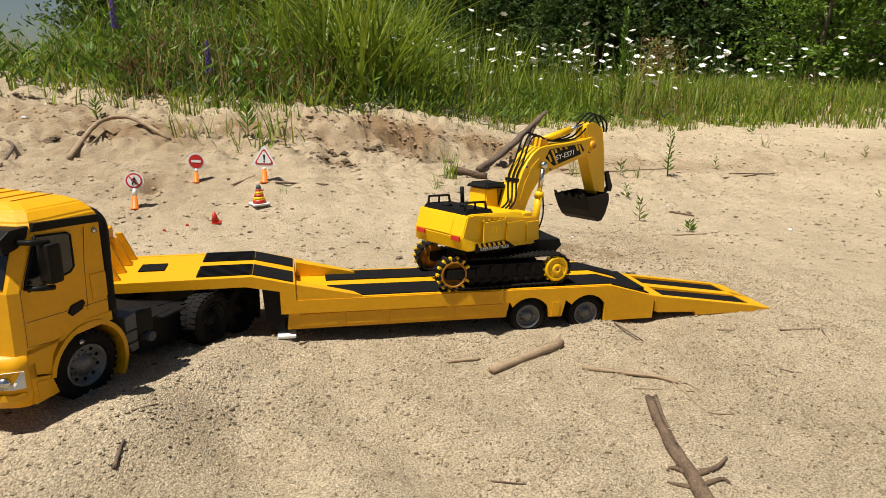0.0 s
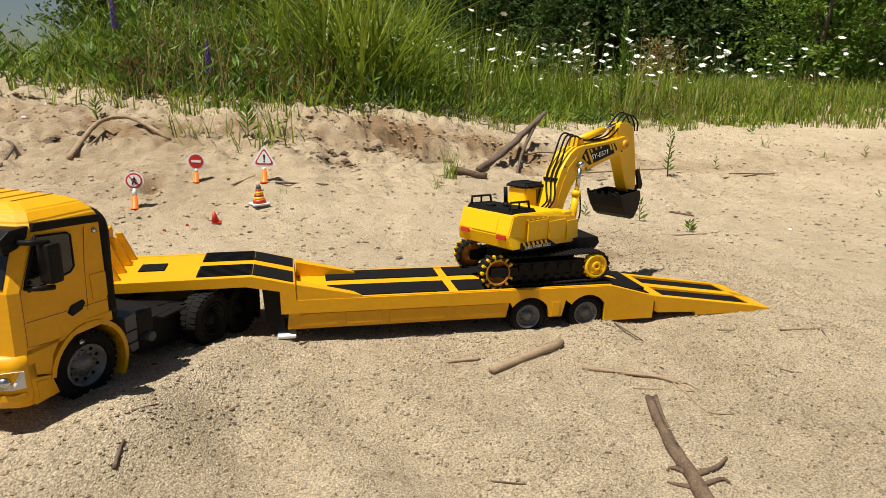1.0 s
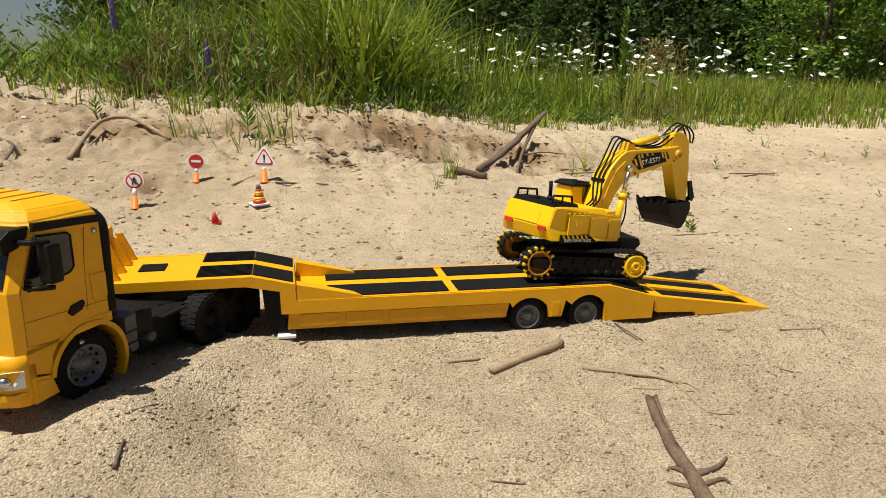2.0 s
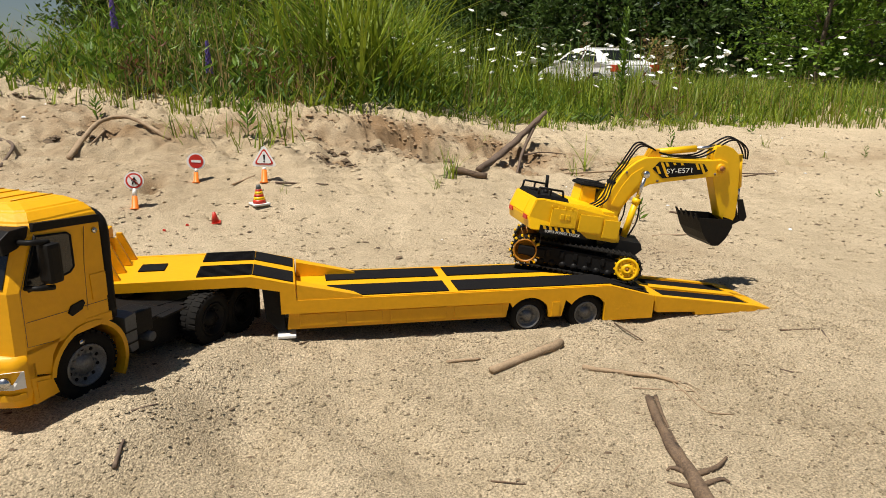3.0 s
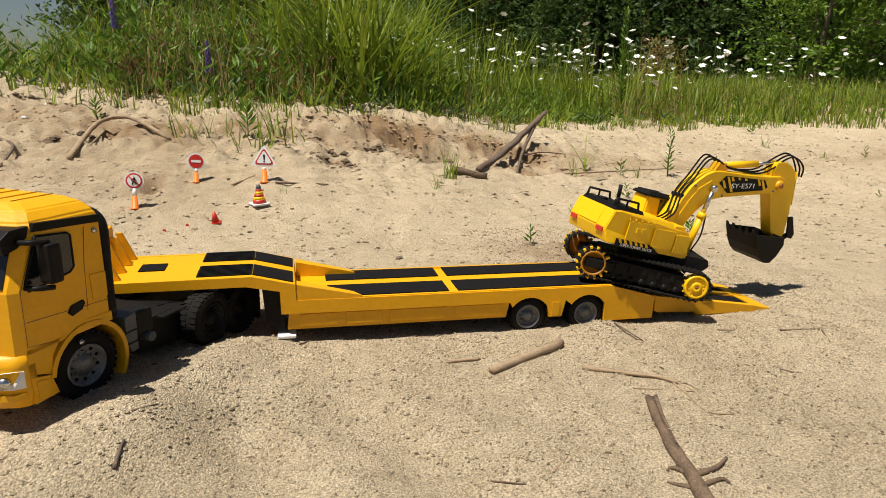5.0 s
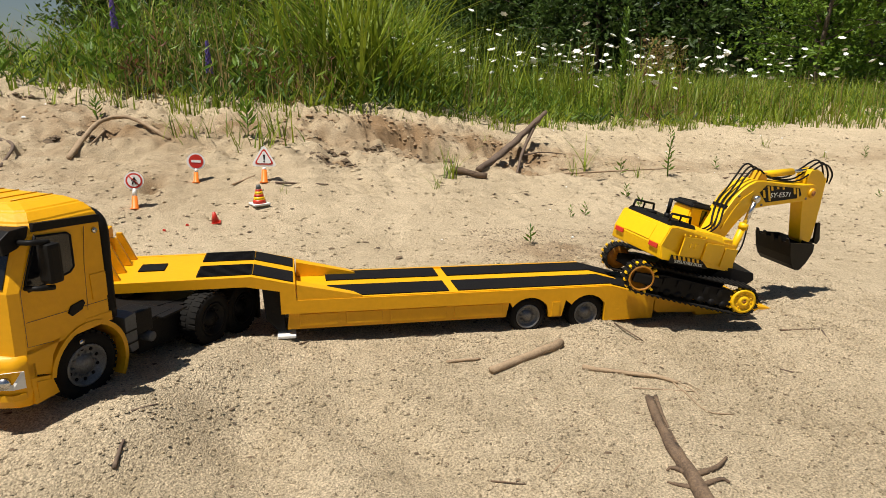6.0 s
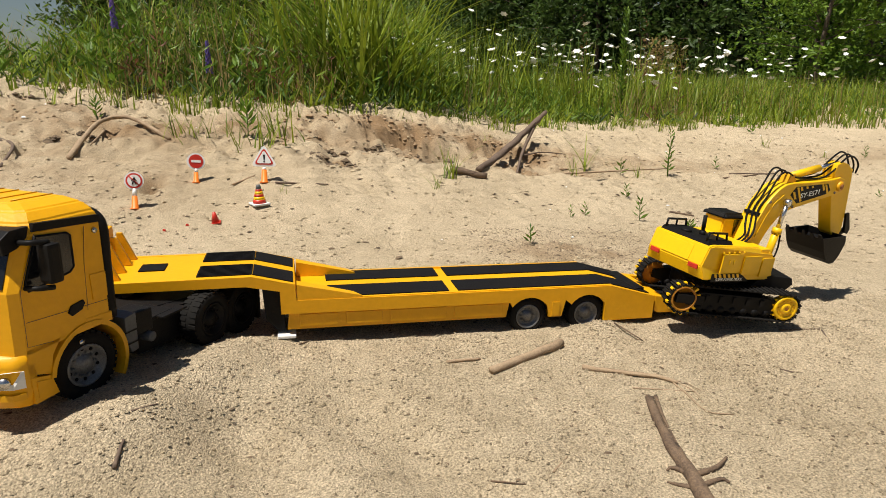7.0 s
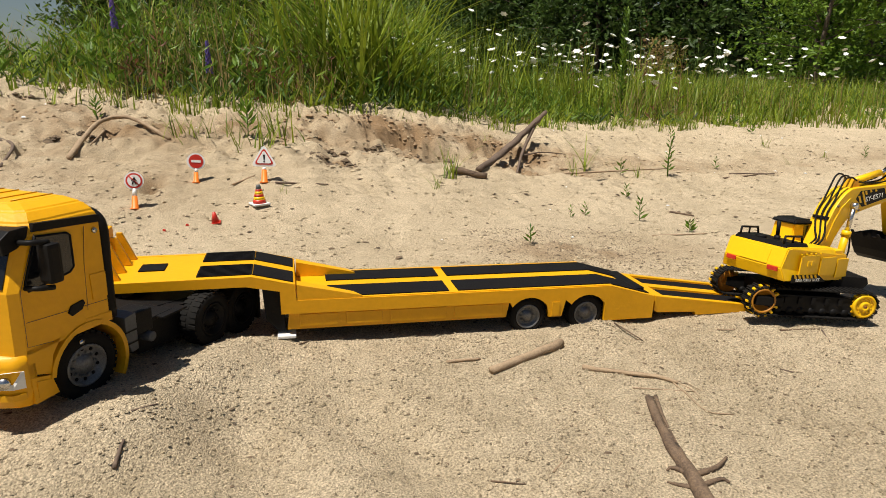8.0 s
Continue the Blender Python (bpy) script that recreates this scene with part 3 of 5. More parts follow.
        z = lambda x: 0.0950 - (x + 0.112) * 0.04
        pts = [(-0.104, y, z(-0.104)), (-0.103, y, z(-0.103) + 0.0115), (-0.061, y, z(-0.061) + 0.0115), (-0.058, y, z(-0.058))]
        for a, b in zip(pts, pts[1:]):
            tube(bm, [a, b], 0.0019, 6)
        tube(bm, [(-0.082, y, z(-0.082)), (-0.082, y, z(-0.082) + 0.011)], 0.0016, 6)
        tube(bm, [(-0.104, y, z(-0.104)), (-0.058, y, z(-0.058))], 0.0022, 6)
        part("guard_rail", bm, BLACK, up, "black guard rail")
    part("filler_cap", disc(B(), 0.008, 0, 0.005, n=18, bevel=0.001), BLACK, up, m=pose(-0.096, 0.006, 0.0945, 90))
    ep = B()
    tube(ep, [(-0.079, -0.009, 0.092), (-0.079, -0.009, 0.101)], 0.0046, 10)
    tube(ep, [(-0.079, -0.009, 0.100), (-0.0815, -0.009, 0.1240)], 0.0030, 8)
    part("exhaust_stack", ep, BLACK, up, "black exhaust stack")
    # driver's cab on the far side
    cabm = slab(B(), [(-0.004, 0.011, 0.082), (0.050, 0.011, 0.072), (0.050, 0.049, 0.072), (-0.004, 0.049, 0.082)], [(-0.002, 0.013, 0.1135), (0.044, 0.013, 0.1125), (0.044, 0.047, 0.1125), (-0.002, 0.047, 0.1135)])
    bmesh.ops.bevel(cabm, geom=cabm.edges[:], offset=0.002, segments=2, affect="EDGES")
    part("driver_cab", cabm, YELLOW_BRIGHT, up, "yellow driver's cab with a black roof")
    roof = slab(B(), [(-0.009, 0.007, 0.1135), (0.051, 0.007, 0.1125), (0.051, 0.052, 0.1125), (-0.009, 0.052, 0.1135)], [(-0.003, 0.012, 0.1205), (0.046, 0.012, 0.1195), (0.046, 0.047, 0.1195), (-0.003, 0.047, 0.1205)])
    bmesh.ops.bevel(roof, geom=roof.edges[:], offset=0.0024, segments=2, affect="EDGES")
    part("cab_roof", roof, BLACK, up, "black cab roof")
    for y in (0.016, 0.043):
        part("roof_rib", tube(B(), [(-0.001, y, 0.1206), (0.044, y, 0.1197)], 0.0010, 6), BLACK, up)
    part("cab_window", slab(B(), [(0.026, 0.0103, 0.086), (0.046, 0.0103, 0.082), (0.041, 0.0122, 0.110), (0.024, 0.0122, 0.110)], [(0.026, 0.014, 0.086), (0.046, 0.014, 0.082), (0.041, 0.015, 0.110), (0.024, 0.015, 0.110)]), DARK_GLASS, up)
    part("seat_box", box(B(), 0.012, 0.034, -0.050, -0.016, 0.0770, 0.0830, 0.0015), YELLOW_BRIGHT, up)
    # arm
    boom = [(0.022, 0.066), (0.0265, 0.0830), (0.0370, 0.1090), (0.0440, 0.1250), (0.0535, 0.1435), (0.0640, 0.1560), (0.0760, 0.1670), (0.0910, 0.1755), (0.1100, 0.1785), (0.1634, 0.1815), (0.2140, 0.1865), (0.2400, 0.1910), (0.2540, 0.1880), (0.2580, 0.1770), (0.2540, 0.1670), (0.2420, 0.1620), (0.2264, 0.1590), (0.1346, 0.1390), (0.1090, 0.1320), (0.0930, 0.1220), (0.0792, 0.1070), (0.0700, 0.0930), (0.0610, 0.0740), (0.0570, 0.062)]
    bb = part("boom", prism(B(), boom, -0.0145, 0.0145, 0.0014), YELLOW_BRIGHT, up, "yellow bent boom with a striped black decal")
    inner = [(0.043, 0.090), (0.056, 0.122), (0.070, 0.145), (0.090, 0.160), (0.096, 0.148), (0.079, 0.120), (0.061, 0.088)]
    for y in (-0.0152, 0.0152):
        part("boom_cheek", prism(B(), inner, y - 0.0006, y + 0.0006), YELLOW_BRIGHT, up)
    d = part("boom_decal", prism(B(), [(0.1075, 0.1590), (0.1180, 0.1725), (0.2060, 0.1795), (0.2170, 0.1690), (0.2090, 0.1625), (0.1310, 0.1455)], -0.0151, -0.0144), BLACK, up, "black decal with yellow hazard stripes and a white model code")
    for x0, top, low in ((0.1120, 0.1640, 0.1520), (0.1200, 0.1715, 0.1485), (0.1290, 0.1725, 0.1660), (0.1440, 0.1740, 0.1700), (0.1590, 0.1750, 0.1715), (0.1880, 0.1780, 0.1680), (0.1970, 0.1780, 0.1620)):
        k = (top - low) * 0.75
        q = [(x0, top), (x0 + 0.0050, top + 0.0004), (x0 + 0.0050 + k, low + 0.0011), (x0 + k, low)]
        part("hazard_stripe", prism(B(), q, -0.0155, -0.0150), YELLOW_BRIGHT, up)
    words("boom_lettering", "SY-E571", 0.0115, WHITE, up, pose(0.1610, -0.0160, 0.1620, 90, -9.0, 0), "white model code", 0.050)
    pin = lambda nm, x, z, r, y: part(nm, disc(B(), r, -y, y, x, z, 18, bevel=0.0008), YELLOW, up)
    pin("boom_pin", 0.2415, 0.1760, 0.0085, 0.0185)
    part("boom_pin_cap", disc(B(), 0.0045, -0.0195, 0.0195, 0.2415, 0.1760, 14), RUST, up)
    for x, z in ((0.0600, 0.1470), (0.122, 0.1400), (0.2325, 0.1650)):
        part("rivet", disc(B(), 0.0022, -0.0158, 0.0158, x, z, 10), WOOD_DARK, up)
    for y in (-0.0225, 0.0225):
        lo, hi = Vector((0.0765, y, 0.040)), Vector((0.0920, y, 0.1485))
        md = lo + (hi - lo) * 0.62
        part("boom_cylinder", tube(B(), [lo, md], 0.0056, 14), YELLOW_BRIGHT, up, "yellow hydraulic cylinder")
        part("cylinder_collar", tube(B(), [md - (hi - lo) * 0.09, md], 0.0070, 14), YELLOW_BRIGHT, up)
        part("piston_rod", tube(B(), [md, hi], 0.0036, 12), STEEL, up, "bright metal piston rod")
        part("rod_eye", disc(B(), 0.0062, y - 0.0042, y + 0.0042, 0.0920, 0.1485, 16, bevel=0.0006), STEEL, up)
        part("cylinder_hose", tube(B(), curve([(0.082, y - 0.004, 0.042), (0.091, y - 0.006, 0.070), (0.0900, y - 0.004, 0.104)], 4), 0.0014, 6), BLACK, up)
    part("cylinder_foot", prism(B(), [(0.044, 0.034), (0.086, 0.034), (0.088, 0.044), (0.078, 0.052), (0.048, 0.058)], -0.017, 0.017, 0.001), BLACK, up)
    lo, hi = Vector((0.1100, 0, 0.1850)), Vector((0.2400, 0, 0.2125))
    md = lo + (hi - lo) * 0.63
    part("stick_cylinder", tube(B(), [lo, md], 0.0058, 14), YELLOW_BRIGHT, up, "yellow hydraulic cylinder")
    part("piston_rod", tube(B(), [md, hi], 0.003, 10), STEEL, up, "bright metal piston rod")
    part("cylinder_lug", prism(B(), [(0.098, 0.172), (0.124, 0.176), (0.117, 0.192), (0.105, 0.191)], -0.009, 0.009, 0.0008), YELLOW, up)
    stick = [(0.2240, 0.1990), (0.2270, 0.2120), (0.2430, 0.2160), (0.2600, 0.2130), (0.2760, 0.2030), (0.2810, 0.1900), (0.2960, 0.1300), (0.3010, 0.0960), (0.2970, 0.0870), (0.2800, 0.0860), (0.2680, 0.0930), (0.2350, 0.1560)]
    part("stick", prism(B(), stick, -0.0105, 0.0105, 0.0012), YELLOW_BRIGHT, up, "yellow stick of the arm")
    lo, hi = Vector((0.2850, 0, 0.2040)), Vector((0.3060, 0, 0.1260))
    md = lo + (hi - lo) * 0.72
    part("bucket_cylinder", tube(B(), [lo, md], 0.0052, 12), YELLOW_BRIGHT, up, "yellow hydraulic cylinder")
    part("piston_rod", tube(B(), [md, hi], 0.003, 10), STEEL, up, "bright metal piston rod")
    for y in (-0.0115, 0.0115):
        part("bucket_link", prism(B(), [(0.2960, 0.1270), (0.3050, 0.1290), (0.3230, 0.0990), (0.3190, 0.0900), (0.3090, 0.0920)], y - 0.002, y + 0.002, 0.0006), BLACK, up, "black bucket link")
        part("bucket_link", prism(B(), [(0.3170, 0.1010), (0.3220, 0.0940), (0.2860, 0.0720), (0.2790, 0.0790)], y * 0.6 - 0.002, y * 0.6 + 0.002, 0.0006), BLACK, up)
    # bucket: a bent shell with two cheeks and teeth
    sect = [(0.2090, 0.0880), (0.2230, 0.0650), (0.2360, 0.0510), (0.2500, 0.0435), (0.2620, 0.0450), (0.2730, 0.0580), (0.2810, 0.0800), (0.2770, 0.0930)]
    inner_s = [(x + (0.247 - x) * 0.055, z + (0.098 - z) * 0.055) for x, z in sect]
    bk = B()
    loft(bk, [[(x, y, z) for x, z in sect + inner_s[::-1]] for y in (-0.031, -0.015, 0.0, 0.015, 0.031)])
    for q in bk.faces:
        q.smooth = False
    bu = part("bucket", bk, BLACK, up, "black plastic bucket with teeth")
    for y in (-0.0318, 0.0318):
        part("bucket_cheek", prism(B(), [(0.2080, 0.0890)] + sect[1:], y - 0.0012, y + 0.0012), BLACK, up)
    for i in range(5):
        y = -0.028 + i * 0.014
        part("bucket_tooth", slab(B(), [(0.2110, y - 0.0035, 0.0835), (0.2130, y - 0.0035, 0.0855), (0.2130, y + 0.0035, 0.0855), (0.2110, y + 0.0035, 0.0835)], [(0.2025, y - 0.0022, 0.0945), (0.2035, y - 0.0022, 0.0960), (0.2035, y + 0.0022, 0.0960), (0.2025, y + 0.0022, 0.0945)]), BLACK, up)
    # hoses along the arm
    for k, y in enumerate((-0.0085, -0.001, 0.0075)):
        e = 0.0035 * k
        h = curve([(0.006 - 0.006 * k, -0.019 + 0.003 * k, 0.080), (0.018, -0.020 + e, 0.087 + e), (0.034, y - 0.008, 0.100 + e), (0.044, y, 0.132), (0.058, y, 0.155 + 0.3 * e), (0.067, y, 0.176), (0.078, y, 0.191 + 0.6 * e), (0.094, y, 0.194 + 0.5 * e), (0.110, y, 0.189)], 6)
        part("hydraulic_hose", tube(B(), h, 0.0015, 7), BLACK, up, "black hydraulic hose")
        h = curve([(0.116, y, 0.187), (0.150, y + 0.004, 0.1845), (0.196, y, 0.1885 + 0.5 * e), (0.224, y, 0.203 + e), (0.242, y, 0.219 + 0.6 * e), (0.258, y, 0.2265 + 0.6 * e), (0.276, y, 0.224 + 0.5 * e), (0.292, y, 0.213), (0.2985, y * 0.6, 0.198)], 6)
        part("hydraulic_hose", tube(B(), h, 0.0015, 7), BLACK, up)
    part("hose_clamp", box(B(), 0.041, 0.046, -0.013, 0.012, 0.124, 0.129, 0.0008), BLACK, up)
    # bring the upper body to its true proportions
    fit = Matrix.Diagonal((0.952, 1.06, 1.0, 1.0))
    for o in (up, *up.children):
        o.data.transform(fit @ o.matrix_basis)
        o.matrix_basis = Matrix()
    return ex, up, turning


ex_tracks = []
EX, UP, TURNING = make_excavator()


def floor_z(x, y):
    return land(x, y) + relief(x, y)


def on(x, y, up=0.0):
    return Vector((x, y, floor_z(x, y) + up))


# ---- truck ----
def make_truck():
    """Frame: x to the rear, y from the near side to the far side, origin at the hub of the near front wheel."""
    k = thing("toy_truck", "yellow plastic toy tractor truck with black trim on sand", "toy truck", TR @ pose(-0.3133, -0.1734, 0.0017, 0, 0, 58))
    D = 0.145
    def ring(z, xf, xr, e, bulge=0.016):
        a = [(xr, e), (xf, e), (xf - 0.007, e + 0.006), (xf - bulge * 0.8, e + 0.028)]
        a = [(xr - 0.003, e), (xr * 0.2 + xf * 0.8, e)] + a[1:]
        return [(x, y, z) for x, y in a] + [(xf - bulge, D / 2, z)] + [(x, D - y, z) for x, y in a[::-1]]
    shell = loft(B(), [ring(0.040, -0.0660, 0.032, 0), ring(0.100, -0.0650, 0.032, 0), ring(0.1525, -0.0455, 0.032, 0.001), ring(0.1600, -0.0425, 0.031, 0.0045), ring(0.1690, -0.036, 0.027, 0.015), ring(0.1745, -0.028, 0.019, 0.032)])
    for q in shell.faces:
        q.smooth = False
    bmesh.ops.bevel(shell, geom=[e for e in shell.edges if abs(e.verts[0].co.z - e.verts[1].co.z) < 1e-5 and e.verts[0].co.z > 0.15], offset=0.002, segments=2, affect="EDGES")
    cab = part("cab", shell, YELLOW, k, "yellow cab with dark windows and a black roof stripe")
    for y in (0.04, 0.06, 0.085, 0.105):
        part("roof_rib", tube(B(), [(-0.030, y, 0.1752), (0.014, y, 0.1750)], 0.0007, 6), YELLOW, cab)
    side = lambda pts, y0, y1: slab(B(), [(x, y0, z) for x, z in pts], [(x, y1, z) for x, z in pts])
    part("roof_stripe", side([(-0.0445, 0.1525), (0.0305, 0.1475), (0.0300, 0.1550), (-0.0425, 0.1600)], -0.0006, 0.004), BLACK, cab, "black roof stripe")
    win = [(-0.0425, 0.1480), (-0.0100, 0.1445), (-0.0065, 0.1415), (-0.0062, 0.1100), (-0.0110, 0.1055), (-0.0300, 0.1025), (-0.0560, 0.0990), (-0.0585, 0.1060)]
    part("side_window", side(win, -0.0007, 0.002), DARK_GLASS, cab, "dark tinted side window")
    part("window_seal", tube(B(), [(x, -0.0006, z) for x, z in win + win[:1]], 0.0011, 6), BLACK, cab)
    screen = [(0.104, -0.0642, 0.004), (0.149, -0.0470, 0.005)]
    rings = []
    for z, xf, e in screen:
        rings.append([(xf - 0.0085, e + 0.006, z), (xf - 0.0150, e + 0.028, z), (xf - 0.0180, D / 2, z), (xf - 0.0150, D - e - 0.028, z), (xf - 0.0085, D - e - 0.006, z), (xf, D - e - 0.008, z), (xf, e + 0.008, z)])
    part("windscreen", slab(B(), *rings), DARK_GLASS, cab, "dark tinted windscreen")
    visor = [(-0.045, 0.158), (-0.064, 0.157), (-0.074, 0.150), (-0.072, 0.136), (-0.058, 0.140), (-0.048, 0.148)]
    part("sun_visor", prism(B(), visor, 0.002, D - 0.002, 0.001), BLACK, cab, "black sun visor")
    for y in (0.012, 0.03):
        part("visor_lamp", box(B(), -0.0755, -0.072, y - 0.005, y + 0.005, 0.1435, 0.1485, 0.0008), WHITE, cab)
    # seams of door and rear panel
    SEAM = WOOD_DARK
    for pts in ([(-0.0430, 0.150), (-0.0635, 0.100), (-0.0640, 0.047), (-0.038, 0.043)], [(0.0105, 0.1465), (0.0060, 0.1100), (0.0040, 0.0600)], [(-0.062, 0.0705), (0.030, 0.0640)]):
        part("panel_seam", tube(B(), [(x, -0.0001, z) for x, z in pts], 0.0003, 5), SEAM, cab)
    part("panel_relief", side([(0.0100, 0.0960), (0.0290, 0.0950), (0.0290, 0.0690), (0.0110, 0.0690)], -0.0011, 0.002), YELLOW, cab)
    part("door_handle", prism(B(), [(-0.0190, 0.0650), (-0.0150, 0.0715), (-0.0010, 0.0735), (0.0010, 0.0700), (-0.0030, 0.0640), (-0.0150, 0.0605)], -0.0016, 0.001, 0.0006), BLACK, cab, "black recessed door handle")
    for x, z in ((-0.012, 0.030), (0.018, 0.140)):
        part("side_badge", disc(B(), 0.0028, -0.0016, 0.001, x + 0.004, z, 10), STEEL, cab)
    # mirror
    mi = part("wing_mirror", box(B(), -0.0500, -0.0350, -0.0230, -0.0080, 0.1060, 0.1440, 0.004), BLACK, cab, "black wing mirror")
    for z in (0.1455, 0.1025):
        part("mirror_arm", tube(B(), curve([(-0.058, 0.001, z), (-0.056, -0.012, z + 0.001), (-0.042, -0.016, z - 0.001)], 4), 0.0026, 7), BLACK, cab)
    # wings over the wheels, steps, bumper
    for y0, y1, s in ((-0.0015, 0.034, 1), (D - 0.034, D + 0.0015, -1)):
        bm = B()
        n = 18
        arc = [(-0.6 + (math.pi + 0.45) * i / n) for i in range(n + 1)]
        out = [(0.0475 * math.cos(a) + 0.001, 0.0485 * math.sin(a)) for a in arc]
        inn = [(0.0425 * math.cos(a) + 0.001, 0.0435 * math.sin(a)) for a in arc]
        prism(bm, out + inn[::-1], y0, y1)
        part("wheel_arch", bm, YELLOW, k, "yellow wheel arch")
        part("cab_skirt", side([(-0.0660, 0.0440), (-0.0300, 0.0440), (-0.0400, 0.0300), (-0.0445, 0.0120), (-0.0660, 0.0200)], y0 + 0.0015, y1), YELLOW, k)
        part("cab_skirt", side([(0.0, 0.052), (0.032, 0.0500), (0.032, 0.0400), (0.0, 0.0460)], y0 + 0.0010, y1), YELLOW, k)
        part("entry_step", side([(-0.0660, 0.0165), (-0.0450, 0.0110), (-0.0390, -0.0100), (-0.0640, -0.0110)], y0 + 0.001, y1), YELLOW, k)
        part("step_panel", side([(-0.0610, 0.0110), (-0.0480, 0.0080), (-0.0450, -0.0050), (-0.0605, -0.0060)], y0 + 0.0002, y0 + 0.002), YELLOW, k)
        part("step_gap", side([(-0.0655, 0.0215), (-0.0440, 0.0155), (-0.0440, 0.0120), (-0.0655, 0.0170)], y0 + 0.003, y1), BLACK, k)
    bp = [(z, x, e) for z, x, e in ((-0.012, -0.066, 0.004), (0.004, -0.071, 0.0), (0.030, -0.071, 0.0), (0.0405, -0.068, 0.001))]
    part("bumper", loft(B(), [[(x + 0.012, e, z), (x, e, z), (x - 0.008, e + 0.006, z), (x - 0.018, e + 0.028, z), (x - 0.020, D / 2, z), (x - 0.018, D - e - 0.028, z), (x - 0.008, D - e - 0.006, z), (x, D - e, z), (x + 0.012, D - e, z)] for z, x, e in bp]), YELLOW, k, "yellow front bumper")
    for s in (0, 1):
        f = lambda y: D - y if s else y
        hl = part("headlight", slab(B(), [(-0.0715, f(-0.0008), 0.010), (-0.0800, f(0.0052), 0.010), (-0.0905, f(0.030), 0.010), (-0.0905, f(0.030), 0.024), (-0.0800, f(0.0052), 0.0275), (-0.0715, f(-0.0008), 0.0265)], [(-0.066, f(0.006), 0.010), (-0.074, f(0.012), 0.010), (-0.084, f(0.032), 0.010), (-0.084, f(0.032), 0.024), (-0.074, f(0.012), 0.0275), (-0.066, f(0.006), 0.0265)]), WHITE, k, "clear white headlight")
        for y, r in ((0.011, 0.0055), (0.022, 0.0055)):
            part("lamp_reflector", tube(B(), [(-0.0835 - (y - 0.0052) * 0.42, f(y - 0.0022), 0.0175), (-0.080 - (y - 0.0052) * 0.42, f(y), 0.0175)], r, 14), STEEL, k)
        part("bumper_lip", slab(B(), [(-0.072, f(-0.0012), -0.0010), (-0.0815, f(0.0046), -0.0010), (-0.092, f(0.030), -0.001), (-0.092, f(0.030), 0.005), (-0.0815, f(0.0046), 0.005), (-0.072, f(-0.0012), 0.005)], [(-0.066, f(0.006), -0.001), (-0.074, f(0.012), -0.001), (-0.084, f(0.032), -0.001), (-0.084, f(0.032), 0.005), (-0.074, f(0.012), 0.005), (-0.066, f(0.006), 0.005)]), YELLOW, k)
    # behind the cab
    part("air_intake", tube(B(), curve([(0.0395, 0.010, 0.040), (0.0395, 0.010, 0.100), (0.0395, 0.010, 0.140), (0.0385, 0.022, 0.152), (0.037, 0.040, 0.154)], 5), 0.0068, 12), BLACK, k, "black air intake behind the cab")
    part("chassis", prism(B(), [(-0.03, 0.020), (0.06, 0.020), (0.285, -0.008), (0.285, -0.038), (0.06, -0.012), (-0.03, -0.012)], D / 2 - 0.024, D / 2 + 0.024, 0.001), BLACK, k, "black chassis")
    part("cab_base", box(B(), -0.055, 0.040, 0.036, D - 0.036, -0.010, 0.046, 0.001), BLACK, k)
    part("rear_deck", box(B(), 0.045, 0.135, 0.014, D - 0.014, 0.0100, 0.0150, 0.001), BLACK, k)
    part("rear_frame", prism(B(), [(0.095, 0.014), (0.30, -0.010), (0.30, -0.040), (0.095, -0.034)], 0.033, D - 0.033, 0.001), BLACK, k, "black rear frame")
    part("mud_flap", box(B(), 0.296, 0.302, 0.004, D - 0.004, -0.055, -0.004, 0.001), BLACK, k, "black rear mud flap")
    part("fifth_wheel", disc(B(), 0.030, 0, 0.012, n=24, bevel=0.001), BLACK, k, m=pose(0.225, D / 2, 0.012, 90))
    for s in (0, 1):
        f = lambda y: D - y if s else y
        tk = B()
        prism(tk, [(0.050, 0.034), (0.066, 0.036), (0.066, -0.008), (0.056, -0.009), (0.050, 0.010)], min(f(0.002), f(0.036)), max(f(0.002), f(0.036)), 0.001)
        t1 = part("side_tank", tk, GREY, k, "grey plastic tank and battery box")
        part("battery_box", box(B(), 0.0665, 0.0920, min(f(0.004), f(0.036)), max(f(0.004), f(0.036)), 0.006, 0.033, 0.002), BLACK, t1)
        for z in (0.002, 0.016):
            part("tank_strap", box(B(), 0.0490, 0.0660, min(f(0.0008), f(0.0022)), max(f(0.0008), f(0.0022)), z, z + 0.0012), BLACK, t1)
        part("air_cylinder", disc(B(), 0.006, min(f(0.0), f(0.03)), max(f(0.0), f(0.03)), 0.086, -0.001, 14, bevel=0.001), GREY, t1)
        part("rear_mudguard", box(B(), 0.108, 0.150, min(f(0.004), f(0.034)), max(f(0.004), f(0.034)), 0.012, 0.0145, 0.001), BLACK, k)
    for x in (0.0, 0.198, 0.262):
        dz = -0.105 * x if x else 0.0
        part("axle", disc(B(), 0.006, 0.02, D - 0.02, x, dz, 12), BLACK, k)
        st = -4 if x == 0 else 0
        for m in (pose(x, 0.004, dz, 0, 0, st), pose(x, D - 0.004, dz, 0, 0, 180 + st)):
            # rear rims are black to paint in the shade under the gooseneck
            make_wheel("truck_tyre", 0.0362, 0.028, 0.0218, k, m, BLACK if x else RIM, holes=10, sunk=0.007)
    return k


make_truck()


